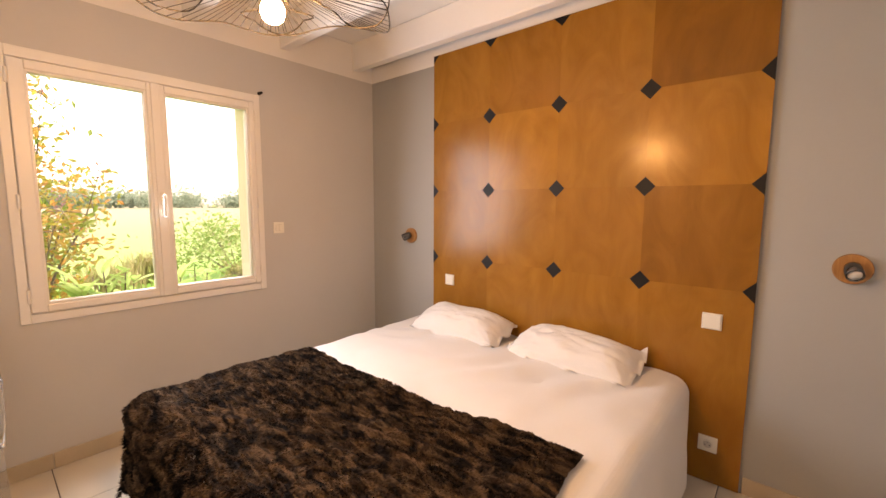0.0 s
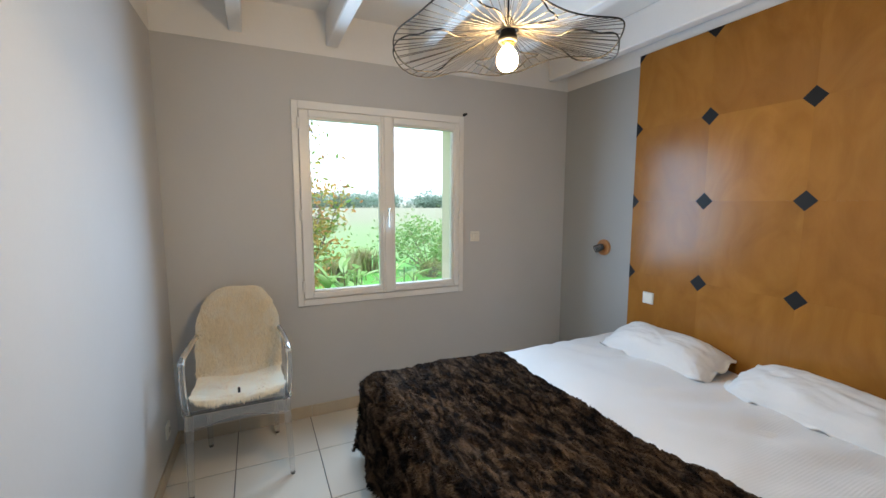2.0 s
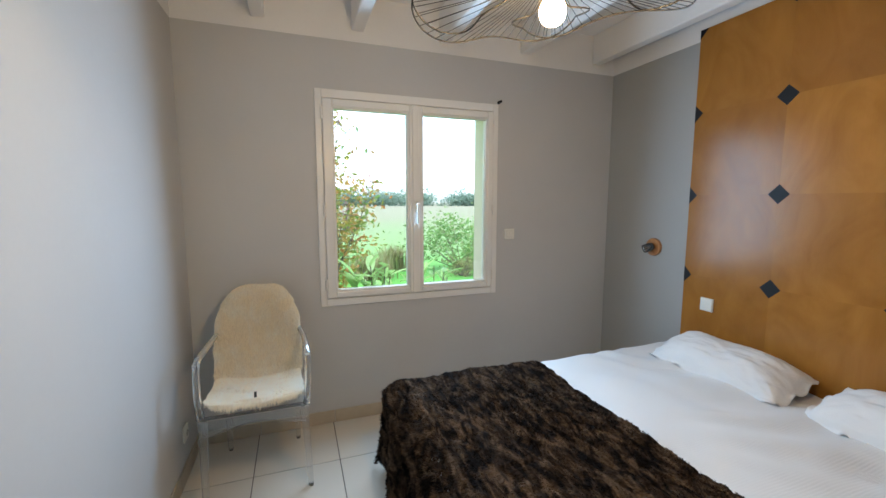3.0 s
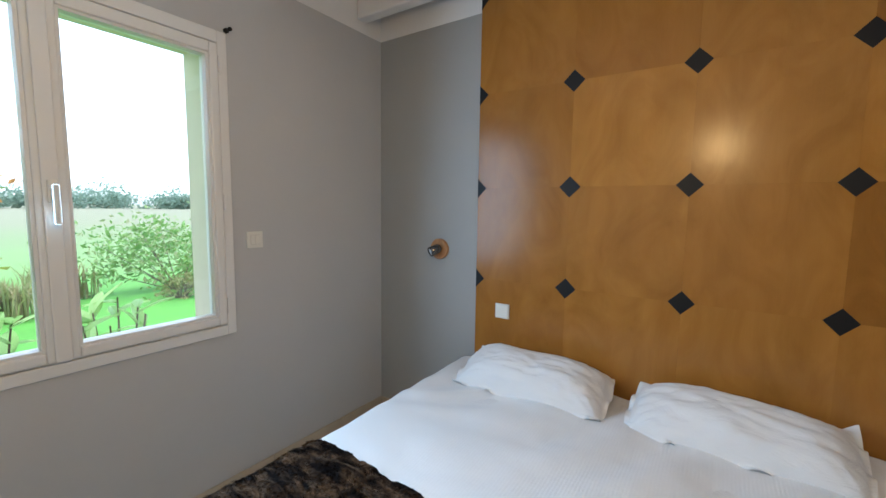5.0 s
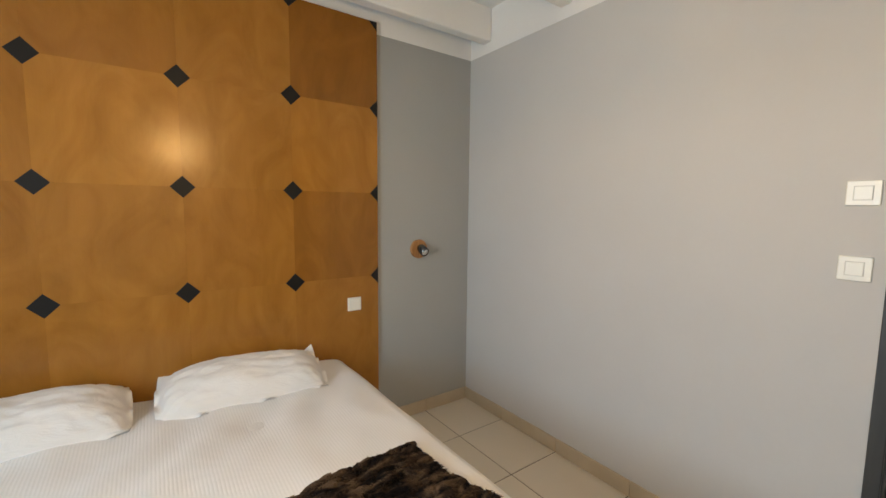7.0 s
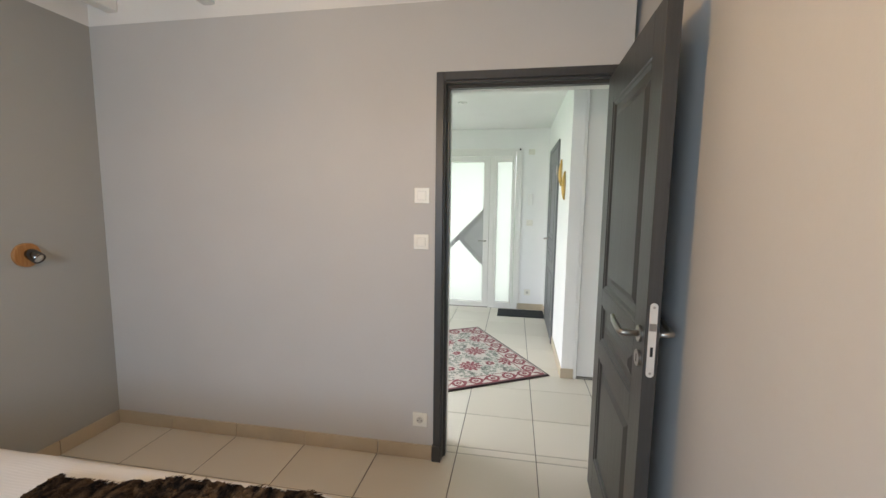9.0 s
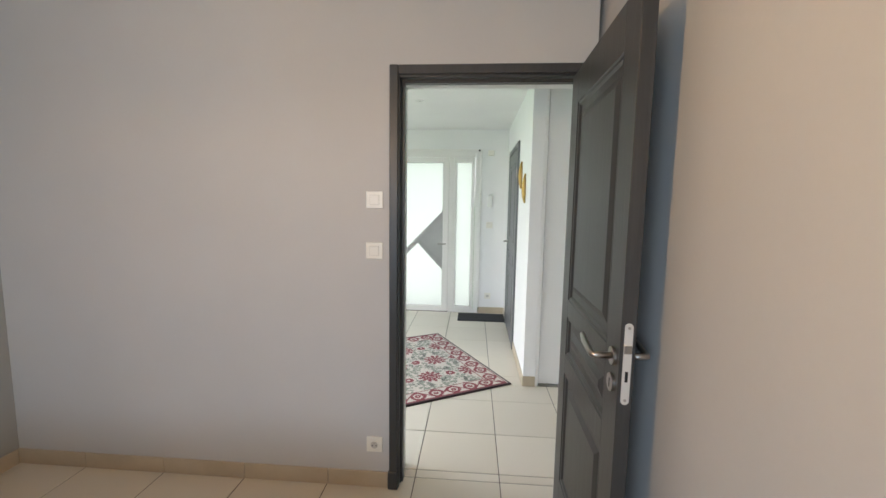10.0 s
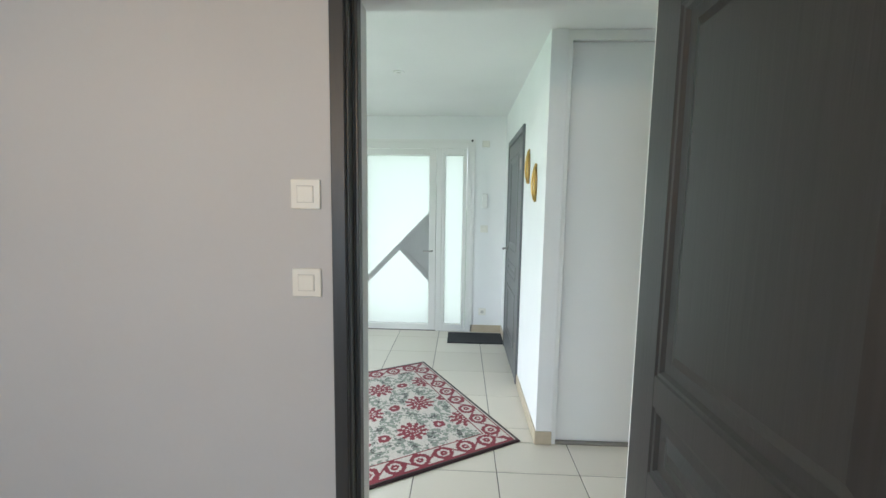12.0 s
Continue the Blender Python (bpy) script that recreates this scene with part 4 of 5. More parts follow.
# ---- clear chair with a sheepskin ----
def ghost_chair():
    c = thing("armchair", pose(0.345, 3.10, 0), "clear polycarbonate armchair with an oval back", "chair")
    zs_, half = 0.455, 0.235
    # seat: slightly dished plate with a front apron
    bm = boxes((-half, -0.215, zs_ - 0.016, half, 0.225, zs_ + 0.004), bevel=0.006, segments=2)
    part("seat", bm, CLEAR, c)
    bm = bmesh.new()
    g = []
    for k in range(13):
        u = -1 + k / 6
        drop = 0.075 - 0.020 * math.cos(u * math.pi)
        g.append([bm.verts.new((u * half * 0.97, yy, zz)) for yy, zz in ((-0.2155, zs_ - 0.018), (-0.2155, zs_ - drop), (-0.2075, zs_ - drop), (-0.2075, zs_ - 0.018))])
    for a, b in zip(g, g[1:]):
        for i in range(4):
            bm.faces.new((a[i], a[(i + 1) % 4], b[(i + 1) % 4], b[i]))
    bm.faces.new(g[0][::-1])
    bm.faces.new(g[-1])
    bmesh.ops.recalc_face_normals(bm, faces=bm.faces)
    part("apron", bm, CLEAR, c)
    for x, y, dx, dy in ((-0.225, -0.205, -0.010, 0.0), (0.225, -0.205, 0.018, 0.0), (-0.185, 0.215, -0.004, 0.05), (0.185, 0.215, 0.0, 0.05)):
        bm = bmesh.new()
        top, foot = (0.021, 0.021), 0.013
        a = [bm.verts.new((x + sx * 0.019, y + sy * 0.019, zs_ - 0.017)) for sx, sy in ((-1, -1), (1, -1), (1, 1), (-1, 1))]
        b = [bm.verts.new((x + dx + sx * foot, y + dy + sy * foot, 0.006)) for sx, sy in ((-1, -1), (1, -1), (1, 1), (-1, 1))]
        bm.faces.new(a)
        bm.faces.new(b[::-1])
        for i in range(4):
            bm.faces.new((a[(i + 1) % 4], a[i], b[i], b[(i + 1) % 4]))
        bmesh.ops.recalc_face_normals(bm, faces=bm.faces)
        bmesh.ops.bevel(bm, geom=list(bm.edges), offset=0.004, segments=2, affect="EDGES")
        leg = part("leg", bm, CLEAR, c)
        bm = bmesh.new()
        cylinder(bm, (x + dx, y + dy, 0.0), (x + dx, y + dy, 0.007), 0.011, sides=14)
        part("foot_pad", bm, RUBBER, leg)
    # oval back, leaning slightly
    bm = bmesh.new()
    rows = []
    for k in range(25):
        f = k / 24
        z = zs_ + 0.01 + f * 0.49
        w = 0.205 * (1 - max(0, (f - 0.55) / 0.45) ** 2.3) ** 0.5 * (0.86 + 0.14 * min(1, f * 3)) + 0.002
        y = 0.20 + 0.10 * f
        row = []
        for i in range(15):
            u = -1 + i / 7
            row.append((u * w, y - 0.03 * u * u, z))
        rows.append(row)
    fr = [[bm.verts.new(p) for p in r] for r in rows]
    bk = [[bm.verts.new((p[0], p[1] + 0.009, p[2])) for p in r] for r in rows]
    for g_, fl in ((fr, False), (bk, True)):
        for k in range(24):
            for i in range(14):
                q = (g_[k][i], g_[k][i + 1], g_[k + 1][i + 1], g_[k + 1][i])
                bm.faces.new(q[::-1] if fl else q)
    for k in range(24):
        for i in (0, 14):
            bm.faces.new((fr[k][i], fr[k + 1][i], bk[k + 1][i], bk[k][i]))
    for i in range(14):
        for k in (0, 24):
            bm.faces.new((fr[k][i], fr[k][i + 1], bk[k][i + 1], bk[k][i]))
    bmesh.ops.recalc_face_normals(bm, faces=bm.faces)
    part("backrest", bm, CLEAR, c, smooth=False)
    for sx in (-1, 1):
        bm = bmesh.new()
        x = sx * 0.245
        pts = [(x * 0.96, -0.200, zs_ - 0.01), (x, -0.190, 0.56), (x * 1.01, -0.175, 0.65), (x * 1.01, -0.150, 0.695), (x, -0.08, 0.703), (x * 0.96, 0.06, 0.71), (x * 0.85, 0.20, 0.735), (x * 0.78, 0.245, 0.75)]
        tube(bm, pts, [0.018, 0.016, 0.016, 0.017, 0.016, 0.015, 0.013, 0.010], 10)
        arm = part("armrest", bm, CLEAR, c, smooth=True)
        part("arm_clip", boxes((x * 1.01 - 0.012, -0.194, 0.690, x * 1.01 + 0.012, -0.180, 0.706), bevel=0.002), CHROME, arm)
    return c


ghost_chair()

skin = thing("sheepskin", pose(0.345, 3.10, 0), "cream sheepskin draped over the chair back and seat", "sheepskin")
bm = bmesh.new()
prof = [(0.318, 0.70), (0.322, 0.86), (0.316, 0.955), (0.285, 0.985), (0.255, 0.955), (0.235, 0.86), (0.205, 0.74), (0.178, 0.62), (0.150, 0.535), (0.105, 0.498), (0.03, 0.488), (-0.06, 0.486), (-0.13, 0.490), (-0.165, 0.492), (-0.188, 0.486), (-0.200, 0.472)]
wid = [0.15, 0.185, 0.185, 0.175, 0.190, 0.212, 0.224, 0.226, 0.222, 0.215, 0.215, 0.220, 0.225, 0.230, 0.21, 0.18]
rows = []
for k in range(len(prof) * 3 - 2):
    f = k / 3
    i = min(int(f), len(prof) - 2)
    a, b = Vector(prof[i]), Vector(prof[i + 1])
    q = a.lerp(b, f - i)
    w = wid[i] + (wid[i + 1] - wid[i]) * (f - i)
    w *= 1 + 0.03 * wob(k * 0.35, 0, 2, 1.0)
    row = []
    for j in range(17):
        u = -1 + j / 8
        curl = -0.035 * u * u if q.y > 0.52 else 0.02 * u * u
        row.append(bm.verts.new((u * w, q.x + (curl if q.y > 0.52 else 0) + 0.006 * wob(u, k * 0.2, 1, 2), q.y - 0.085 * u ** 4 * max(0.0, min(1.0, (q.y - 0.78) / 0.2)) + (curl if q.y <= 0.52 else 0) + 0.008 * wob(u, k * 0.3, 4, 2))))
    rows.append(row)
for a, b in zip(rows, rows[1:]):
    for j in range(16):
        bm.faces.new((a[j], a[j + 1], b[j + 1], b[j]))
bm.normal_update()
bmesh.ops.recalc_face_normals(bm, faces=bm.faces)
if sum((f.normal.z for f in bm.faces)) < 0:
    bmesh.ops.reverse_faces(bm, faces=bm.faces)
hide = part("hide", bm, WOOL, skin, smooth=True)
_p, _m = scatter(hide, 60000, 8)
tufts("wool", skin, WOOL, _p, _m, [(0.35 * wob(a[0], a[1], a[2], 9), -0.25, -0.75 + 0.3 * wob(a[2], a[1], a[0], 9)) for a in _p], 0.030, 0.0042, "soft cream wool pile", 0.32)
part("tag", boxes((-0.006, -0.175, 0.502, 0.006, -0.168, 0.530), bevel=0.001), RUBBER, skin, "small dark tag")

# ---- hall ----
def entrance():
    d = tagged(new("door_2"), "white glazed entrance door with frosted panes and side light", "door", kind="structure")
    y0, y1 = HS - 0.06, HS + 0.002
    part("frame", boxes((ENT_X0, y0, 0, 0.46, y1, ENT_TOP), (ENT_X1 - 0.05, y0, 0, ENT_X1, y1, ENT_TOP), (0.46, y0, 2.07, ENT_X1 - 0.05, y1, ENT_TOP), (0.74, y0, 0, 0.80, y1, 2.07), (0.46, y0, 0, 0.74, y1, 0.03), bevel=0.003), PVC, d)
    part("casing", boxes((ENT_X0 - 0.035, HS, 0, ENT_X0 + 0.004, HS + 0.010, ENT_TOP + 0.03), (ENT_X0 + 0.004, HS + 0.003, ENT_TOP - 0.004, ENT_X1, HS + 0.010, ENT_TOP + 0.03), bevel=0.002), PVC, d)
    # side light
    part("sash", boxes((0.462, y0 + 0.01, 0.03, 0.505, y1 + 0.004, 2.068), (0.702, y0 + 0.01, 0.03, 0.738, y1 + 0.004, 2.068), (0.505, y0 + 0.01, 0.03, 0.702, y1 + 0.004, 0.085), (0.505, y0 + 0.01, 1.998, 0.702, y1 + 0.004, 2.068), bevel=0.004), PVC, d)
    part("pane", boxes((0.505, HS - 0.03, 0.085, 0.702, HS - 0.026, 1.998)), FROST, d, "frosted glass pane")
    # leaf
    gx0, gx1, gz0, gz1 = 0.880, 1.585, 0.082, 1.995
    lf = part("door_leaf", boxes((0.802, y0 + 0.01, 0.012, gx0, y1 + 0.006, 2.066), (gx1, y0 + 0.01, 0.012, 1.668, y1 + 0.006, 2.066), (gx0, y0 + 0.01, 0.012, gx1, y1 + 0.006, gz0), (gx0, y0 + 0.01, gz1, gx1, y1 + 0.006, 2.066), bevel=0.004), PVC, d)
    part("pane", boxes((gx0, HS - 0.03, gz0, gx1, HS - 0.026, gz1)), FROST, lf, "frosted glass pane")

    def prism(pts, ya, yb):
        bm = bmesh.new()
        a = [bm.verts.new((p[0], yb, p[1])) for p in pts]
        b = [bm.verts.new((p[0], ya, p[1])) for p in pts]
        bm.faces.new(a)
        bm.faces.new(b[::-1])
        for k in range(len(pts)):
            j = (k + 1) % len(pts)
            bm.faces.new((a[k], a[j], b[j], b[k]))
        bmesh.ops.recalc_face_normals(bm, faces=bm.faces)
        return bm
    ax, az = 1.212, 0.965
    part("triangle_panel", prism([(gx0, 0.62), (ax, az), (gx0, 1.325)], HS - 0.024, HS - 0.012), ENTRY_GREY, lf, "grey triangular door panel")
    w = 0.030
    part("diagonal_bar", prism([(gx0, 1.325 - w * 1.4), (gx0, 1.325 + w * 1.4), (gx1, 0.6205 + w * 1.4 - 0.03), (gx1, 0.6205 - w * 1.4 - 0.03)], HS - 0.024, HS - 0.004), ENTRY_GREY, lf)
    part("diagonal_bar", prism([(gx0, 0.62 - w * 1.4), (gx0, 0.62 + w * 1.4), (ax, az + w), (ax + w, az)], HS - 0.024, HS - 0.005), ENTRY_GREY, lf)
    bm = bmesh.new()
    cylinder(bm, (0.842, y1 + 0.006, 0.93), (0.842, y1 + 0.045, 0.93), 0.008, sides=12)
    tube(bm, [(0.842, y1 + 0.042, 0.93), (0.86, y1 + 0.048, 0.93), (0.94, y1 + 0.048, 0.93)], 0.008, 10)
    part("handle", bm, STEEL, lf, smooth=True)


entrance()
hook2 = thing("curtain_hook", pose(0.412, HS + 0.010, 2.152), "small dark metal hook above the entrance frame", "hook")
bm = bmesh.new()
cylinder(bm, (0, 0, 0), (0, 0.030, 0), 0.011, sides=14)
part("hook_pin", bm, BLACK_METAL, hook2)


def hall_door():
    # closed leaf in the hall's side wall
    fr = tagged(new("door_3"), "dark grey door frame in the hall, lightened for sheen", "door", kind="structure")
    # frame and leaf wear the grey that carries painted sheen
    part("casing", boxes((HW, -3.075, 0, HW + 0.018, -3.02, 2.075), (HW, -2.155, 0, HW + 0.018, -2.10, 2.075), (HW, -3.02, 2.02, HW + 0.018, -2.155, 2.075), bevel=0.003), HALL_GREY_SHEEN, fr)
    d = moulded_door("hall_door", 0.861, 2.016, 0.012, "closed dark grey panelled door in the hall, lightened for sheen", HALL_GREY_SHEEN)
    bm = bmesh.new()
    cylinder(bm, (0.012, 0.07, 1.03), (0.02, 0.07, 1.03), 0.025, sides=20)
    tube(bm, [(0.014, 0.07, 1.03), (0.055, 0.07, 1.03), (0.062, 0.09, 1.03), (0.062, 0.19, 1.035)], 0.009, 10)
    part("handle", bm, STEEL, d, "brushed steel lever handle", smooth=True)
    bm = bmesh.new()
    for z in (0.28, 1.78):
        cylinder(bm, (0.018, 0.855, z - 0.045), (0.018, 0.855, z + 0.045), 0.007, sides=10)
    part("hinge", bm, STEEL, d)
    d.matrix_world = pose(HW + 0.001, -3.018, 0)


hall_door()


def closet():
    c = thing("closet", pose(0, 0, 0), "built-in closet with a tall plain white sliding door", "closet")
    part("post", boxes((HW - 0.12, CL - 0.02, 0, HW - 0.0965, CL + 0.006, 2.395)), LACQUER, c)
    part("top_rail", boxes((-1.598, CL - 0.03, 2.365, HW - 0.0965, CL + 0.004, HALL_CEIL - 0.001), bevel=0.002), LACQUER, c)
    part("sliding_door", boxes((-1.0, CL - 0.045, 0.014, HW - 0.125, CL - 0.020, 2.362), bevel=0.003), LACQUER, c, "plain white sliding door")
    part("sliding_door", boxes((-1.596, CL - 0.075, 0.014, -0.96, CL - 0.050, 2.362), bevel=0.003), LACQUER, c, "plain white sliding door")
    part("edge_profile", boxes((HW - 0.1245, CL - 0.046, 0.014, HW - 0.1205, CL - 0.012, 2.362)), STEEL, c)
    part("bottom_track", boxes((-1.598, CL - 0.08, 0.0005, HW - 0.122, CL + 0.004, 0.012), bevel=0.002), STEEL, c)


closet()


def teardrop(y, z, h):
    t = thing("wall_ornament", pose(HW, y, z), "slender golden teardrop wall ornament", "ornament", "hall wall ornaments")
    for k, s in enumerate((1.0, 0.80)):
        bm = bmesh.new()
        pts = []
        for i in range(40):
            a = i / 40 * math.tau
            rr = 0.5 * (1 - 0.30 * math.cos(a))
            pts.append((0.006 + 0.014 * math.sin(a) ** 2, s * 0.19 * h * math.sin(a) * (1 + 0.25 * -math.cos(a)), s * h / 2 * math.cos(a)))
        tube(bm, pts, 0.007 if k == 0 else 0.005, 8, True)
        part("hoop", bm, GOLD, t, smooth=True)
    bm = bmesh.new()
    ring = [bm.verts.new((0.006, 0.15 * h * math.sin(i / 28 * math.tau) * (1 - 0.25 * math.cos(i / 28 * math.tau)), 0.39 * h * math.cos(i / 28 * math.tau))) for i in range(28)]
    backr = [bm.verts.new((0.001, v.co.y, v.co.z)) for v in ring]
    bm.faces.new(ring)
    bm.faces.new(backr[::-1])
    for i in range(28):
        j = (i + 1) % 28
        bm.faces.new((ring[i], backr[i], backr[j], ring[j]))
    bmesh.ops.recalc_face_normals(bm, faces=bm.faces)
    part("back_plate", bm, GOLD, t)


teardrop(-1.87, 1.73, 0.235)
teardrop(-1.575, 1.60, 0.235)

mat_ = thing("door_mat", pose(0.345, -3.23, 0), "thin dark grey entrance mat on the tiles", "mat")
bm = boxes((-0.30, -0.175, 0.001, 0.30, 0.175, 0.012), bevel=0.004, segments=2)
part("mat_body", bm, MAT, mat_)


# ---- rug ----
def rug_material():
    m = material("woven rug", (0.5, 0.4, 0.35), 0.95, Sheen_Weight=0.2)
    n, l = m.node_tree.nodes, m.node_tree.links

    def calc(op, a, b=0.0, c=0.0):
        x = n.new("ShaderNodeMath")
        x.operation = op
        for s, v in zip(x.inputs, (a, b, c)):
            if isinstance(v, bpy.types.NodeSocket):
                l.new(v, s)
            else:
                s.default_value = v
        return x.outputs[0]
    tc = n.new("ShaderNodeTexCoord")
    snap = n.new("ShaderNodeVectorMath")
    snap.operation = "SNAP"
    snap.inputs[1].default_value = (0.0085, 0.0085, 0.5)
    l.new(tc.outputs["Object"], snap.inputs[0])
    sep = n.new("ShaderNodeSeparateXYZ")
    l.new(snap.outputs[0], sep.inputs[0])
    x, y = sep.outputs["X"], sep.outputs["Y"]
    wob1 = noise_tex(m, snap.outputs[0], 16, 3, 0.6)
    wob2 = noise_tex(m, snap.outputs[0], 34, 2, 0.6)
    # grey-green field of cream lozenges, a large red flower in each and small ones at their tips
    PX_, PY_ = 0.38, 0.64
    cream, red, dark = (0.64, 0.575, 0.51), (0.22, 0.006, 0.020), (0.035, 0.010, 0.010)
    moss, soot = (0.25, 0.27, 0.22), (0.09, 0.085, 0.075)
    shake = calc("MULTIPLY", calc("SUBTRACT", wob1, 0.5), 0.045)

    def from_centre(ox, oy):
        u = calc("SUBTRACT", calc("MODULO", calc("ADD", x, 10.5 * PX_ - ox), PX_), PX_ / 2)
        v = calc("SUBTRACT", calc("MODULO", calc("ADD", y, 10.5 * PY_ - oy), PY_), PY_ / 2)
        return u, v, calc("ADD", shake, calc("SQRT", calc("ADD", calc("MULTIPLY", u, u), calc("MULTIPLY", v, v))))

    field = mix(m, calc("GREATER_THAN", wob2, 0.50), moss, mix(m, calc("GREATER_THAN", wob1, 0.56), cream, soot))
    for ox, oy in ((-0.645, 0.0), (-0.455, 0.32)):
        u, v, near = from_centre(ox, oy)
        reach = calc("ADD", calc("MULTIPLY", calc("ABSOLUTE", u), 1 / 0.19), calc("MULTIPLY", calc("ABSOLUTE", v), 1 / 0.32))
        field = mix(m, calc("LESS_THAN", calc("ADD", reach, calc("MULTIPLY", shake, 4.0)), 0.60), field, cream)
        ang = calc("ARCTAN2", v, u)
        petal = calc("COSINE", calc("MULTIPLY", ang, 11.0))
        inside = calc("LESS_THAN", near, calc("MULTIPLY_ADD", petal, 0.012, 0.094))
        gap = calc("GREATER_THAN", calc("ADD", calc("MULTIPLY", petal, -1.0), calc("MULTIPLY", calc("SINE", calc("MULTIPLY", near, 190.0)), 0.7)), 0.80)
        field = mix(m, inside, field, mix(m, gap, red, cream))
    for ox, oy in ((-0.645, 0.32), (-0.455, 0.0)):
        u, v, near = from_centre(ox, oy)
        field = mix(m, calc("LESS_THAN", near, 0.056), field, cream)
        field = mix(m, calc("LESS_THAN", calc("ABSOLUTE", calc("SUBTRACT", near, 0.026)), 0.014), field, red)
    # border with a running scroll of rings
    ex, ey = calc("SUBTRACT", 1.00, calc("ABSOLUTE", x)), calc("SUBTRACT", 0.70, calc("ABSOLUTE", y))
    edge = calc("MINIMUM", ex, ey)
    pick = calc("LESS_THAN", ex, ey)
    along = calc("ADD", calc("MULTIPLY", pick, y), calc("MULTIPLY", calc("SUBTRACT", 1.0, pick), x))
    w = calc("SUBTRACT", calc("MODULO", calc("ADD", along, 3.0), 0.15), 0.075)
    e = calc("SUBTRACT", edge, 0.088)
    ring = calc("ADD", calc("MULTIPLY", shake, 0.6), calc("SQRT", calc("ADD", calc("MULTIPLY", w, w), calc("MULTIPLY", e, e))))
    curl = calc("LESS_THAN", calc("ABSOLUTE", calc("SUBTRACT", ring, 0.048)), 0.0125)
    bud = calc("LESS_THAN", calc("ABSOLUTE", calc("SUBTRACT", ring, 0.014)), 0.008)
    wave = calc("LESS_THAN", calc("ABSOLUTE", calc("SUBTRACT", e, calc("MULTIPLY", calc("SINE", calc("MULTIPLY", along, math.tau / 0.30)), 0.046))), 0.009)
    bord = mix(m, calc("MAXIMUM", wave, calc("MAXIMUM", curl, bud)), cream, red)
    out = mix(m, calc("LESS_THAN", edge, 0.160), field, bord)
    line1 = calc("LESS_THAN", calc("ABSOLUTE", calc("SUBTRACT", edge, 0.157)), 0.006)
    line2 = calc("LESS_THAN", calc("ABSOLUTE", calc("SUBTRACT", edge, 0.022)), 0.007)
    out = mix(m, calc("MAXIMUM", line1, line2), out, red)
    out = mix(m, calc("LESS_THAN", edge, 0.013), out, dark)
    paint(m, mix(m, 0.8, out, ramp(m, noise_tex(m, tc.outputs["Object"], 120, 3), [(0.3, grey(0.66)), (0.7, grey(1.0))]), "MULTIPLY"))
    bump(m, noise_tex(m, tc.outputs["Object"], 160, 2), 0.7, 0.004)
    return m


RUG = rug_material()
rug_mat = Matrix.Translation((0.140, -1.290, 0)) @ Matrix.Rotation(radians(30.2), 4, "Z") @ Matrix.Translation((1.00, -0.70, 0))
rug = thing("rug", rug_mat, "patterned red and cream wool rug with a scroll border", "rug")
bm = bmesh.new()
box(bm, -1.0, -0.70, 0.001, 1.0, 0.70, 0.013, 0.004, 2)
part("rug_body", bm, RUG, rug)
bm = boxes((-1.009, -0.709, 0.0006, 1.009, 0.709, 0.009), bevel=0.002)
part("rug_edge", bm, material("dark rug binding", (0.03, 0.01, 0.012), 0.95), rug)

spot = thing("ceiling_spot", pose(1.0, -2.0, HALL_CEIL), "small recessed white ceiling spot", "lamp")
bm = bmesh.new()
lathe(bm, [(0.044, 0.0), (0.042, -0.006), (0.030, -0.008), (0.028, -0.002)], 32)
part("trim_ring", bm, LACQUER, spot, smooth=True)
bm = bmesh.new()
lathe(bm, [(0.0275, -0.0015), (0.0, -0.003)], 24)
part("lens", bm, LENS, spot)

wall_plate("power_socket", "socket", pose(0.262, HS, 0.24, 0, 0, 180), "white power socket beside the entrance")
wall_plate("light_switch", "switch", pose(0.262, HS, 1.19, 0, 0, 180), "white light switch beside the entrance")
bx = thing("door_chime", pose(0.262, HS, 2.12), "small white plastic box high on the hall wall", "doorbell")
part("cover", boxes((-0.04, 0, -0.035, 0.04, 0.025, 0.035), bevel=0.006, segments=2), WHITE_PLASTIC, bx)
bx = thing("thermostat", pose(0.262, HS, 1.50), "slim white wall handset beside the entrance", "intercom")
part("cover", boxes((-0.03, 0, -0.08, 0.03, 0.028, 0.08), bevel=0.008, segments=2), PVC, bx)


# ---- garden and distance ----
GZ = -0.15
bm = bmesh.new()
vs = [[bm.verts.new((x, y, GZ)) for x in (-600, -60, -8, 0, 8, 60, 600)] for y in (-300, -40, -3.75, 3.75, 6, 12, 40, 120, 900)]
for a, b in zip(vs, vs[1:]):
    for k in range(6):
        bm.faces.new((a[k], a[k + 1], b[k + 1], b[k]))
tagged(mesh_object("ground", bm, GROUND), "mown lawn running out to pale fields", "ground", kind="structure")


def leaf_cloud(verts, faces, rnd, centre, n, spread, size, up=0.3):
    for _ in range(n):
        p = Vector(centre) + Vector((rnd.gauss(0, spread[0]), rnd.gauss(0, spread[1]), rnd.gauss(0, spread[2])))
        a = Vector((rnd.gauss(0, 1), rnd.gauss(0, 1), rnd.gauss(up, 0.8))).normalized()
        b = a.cross(Vector((rnd.gauss(0, 1), rnd.gauss(0, 1), rnd.gauss(0, 1)))).normalized()
        s = size * rnd.uniform(0.6, 1.3)
        k = len(verts)
        mid = p + a * s * 0.5 + a.cross(b) * s * 0.08
        verts += [tuple(p), tuple(mid + b * s * 0.24), tuple(p + a * s), tuple(mid - b * s * 0.24)]
        faces.append((k, k + 1, k + 2, k + 3))


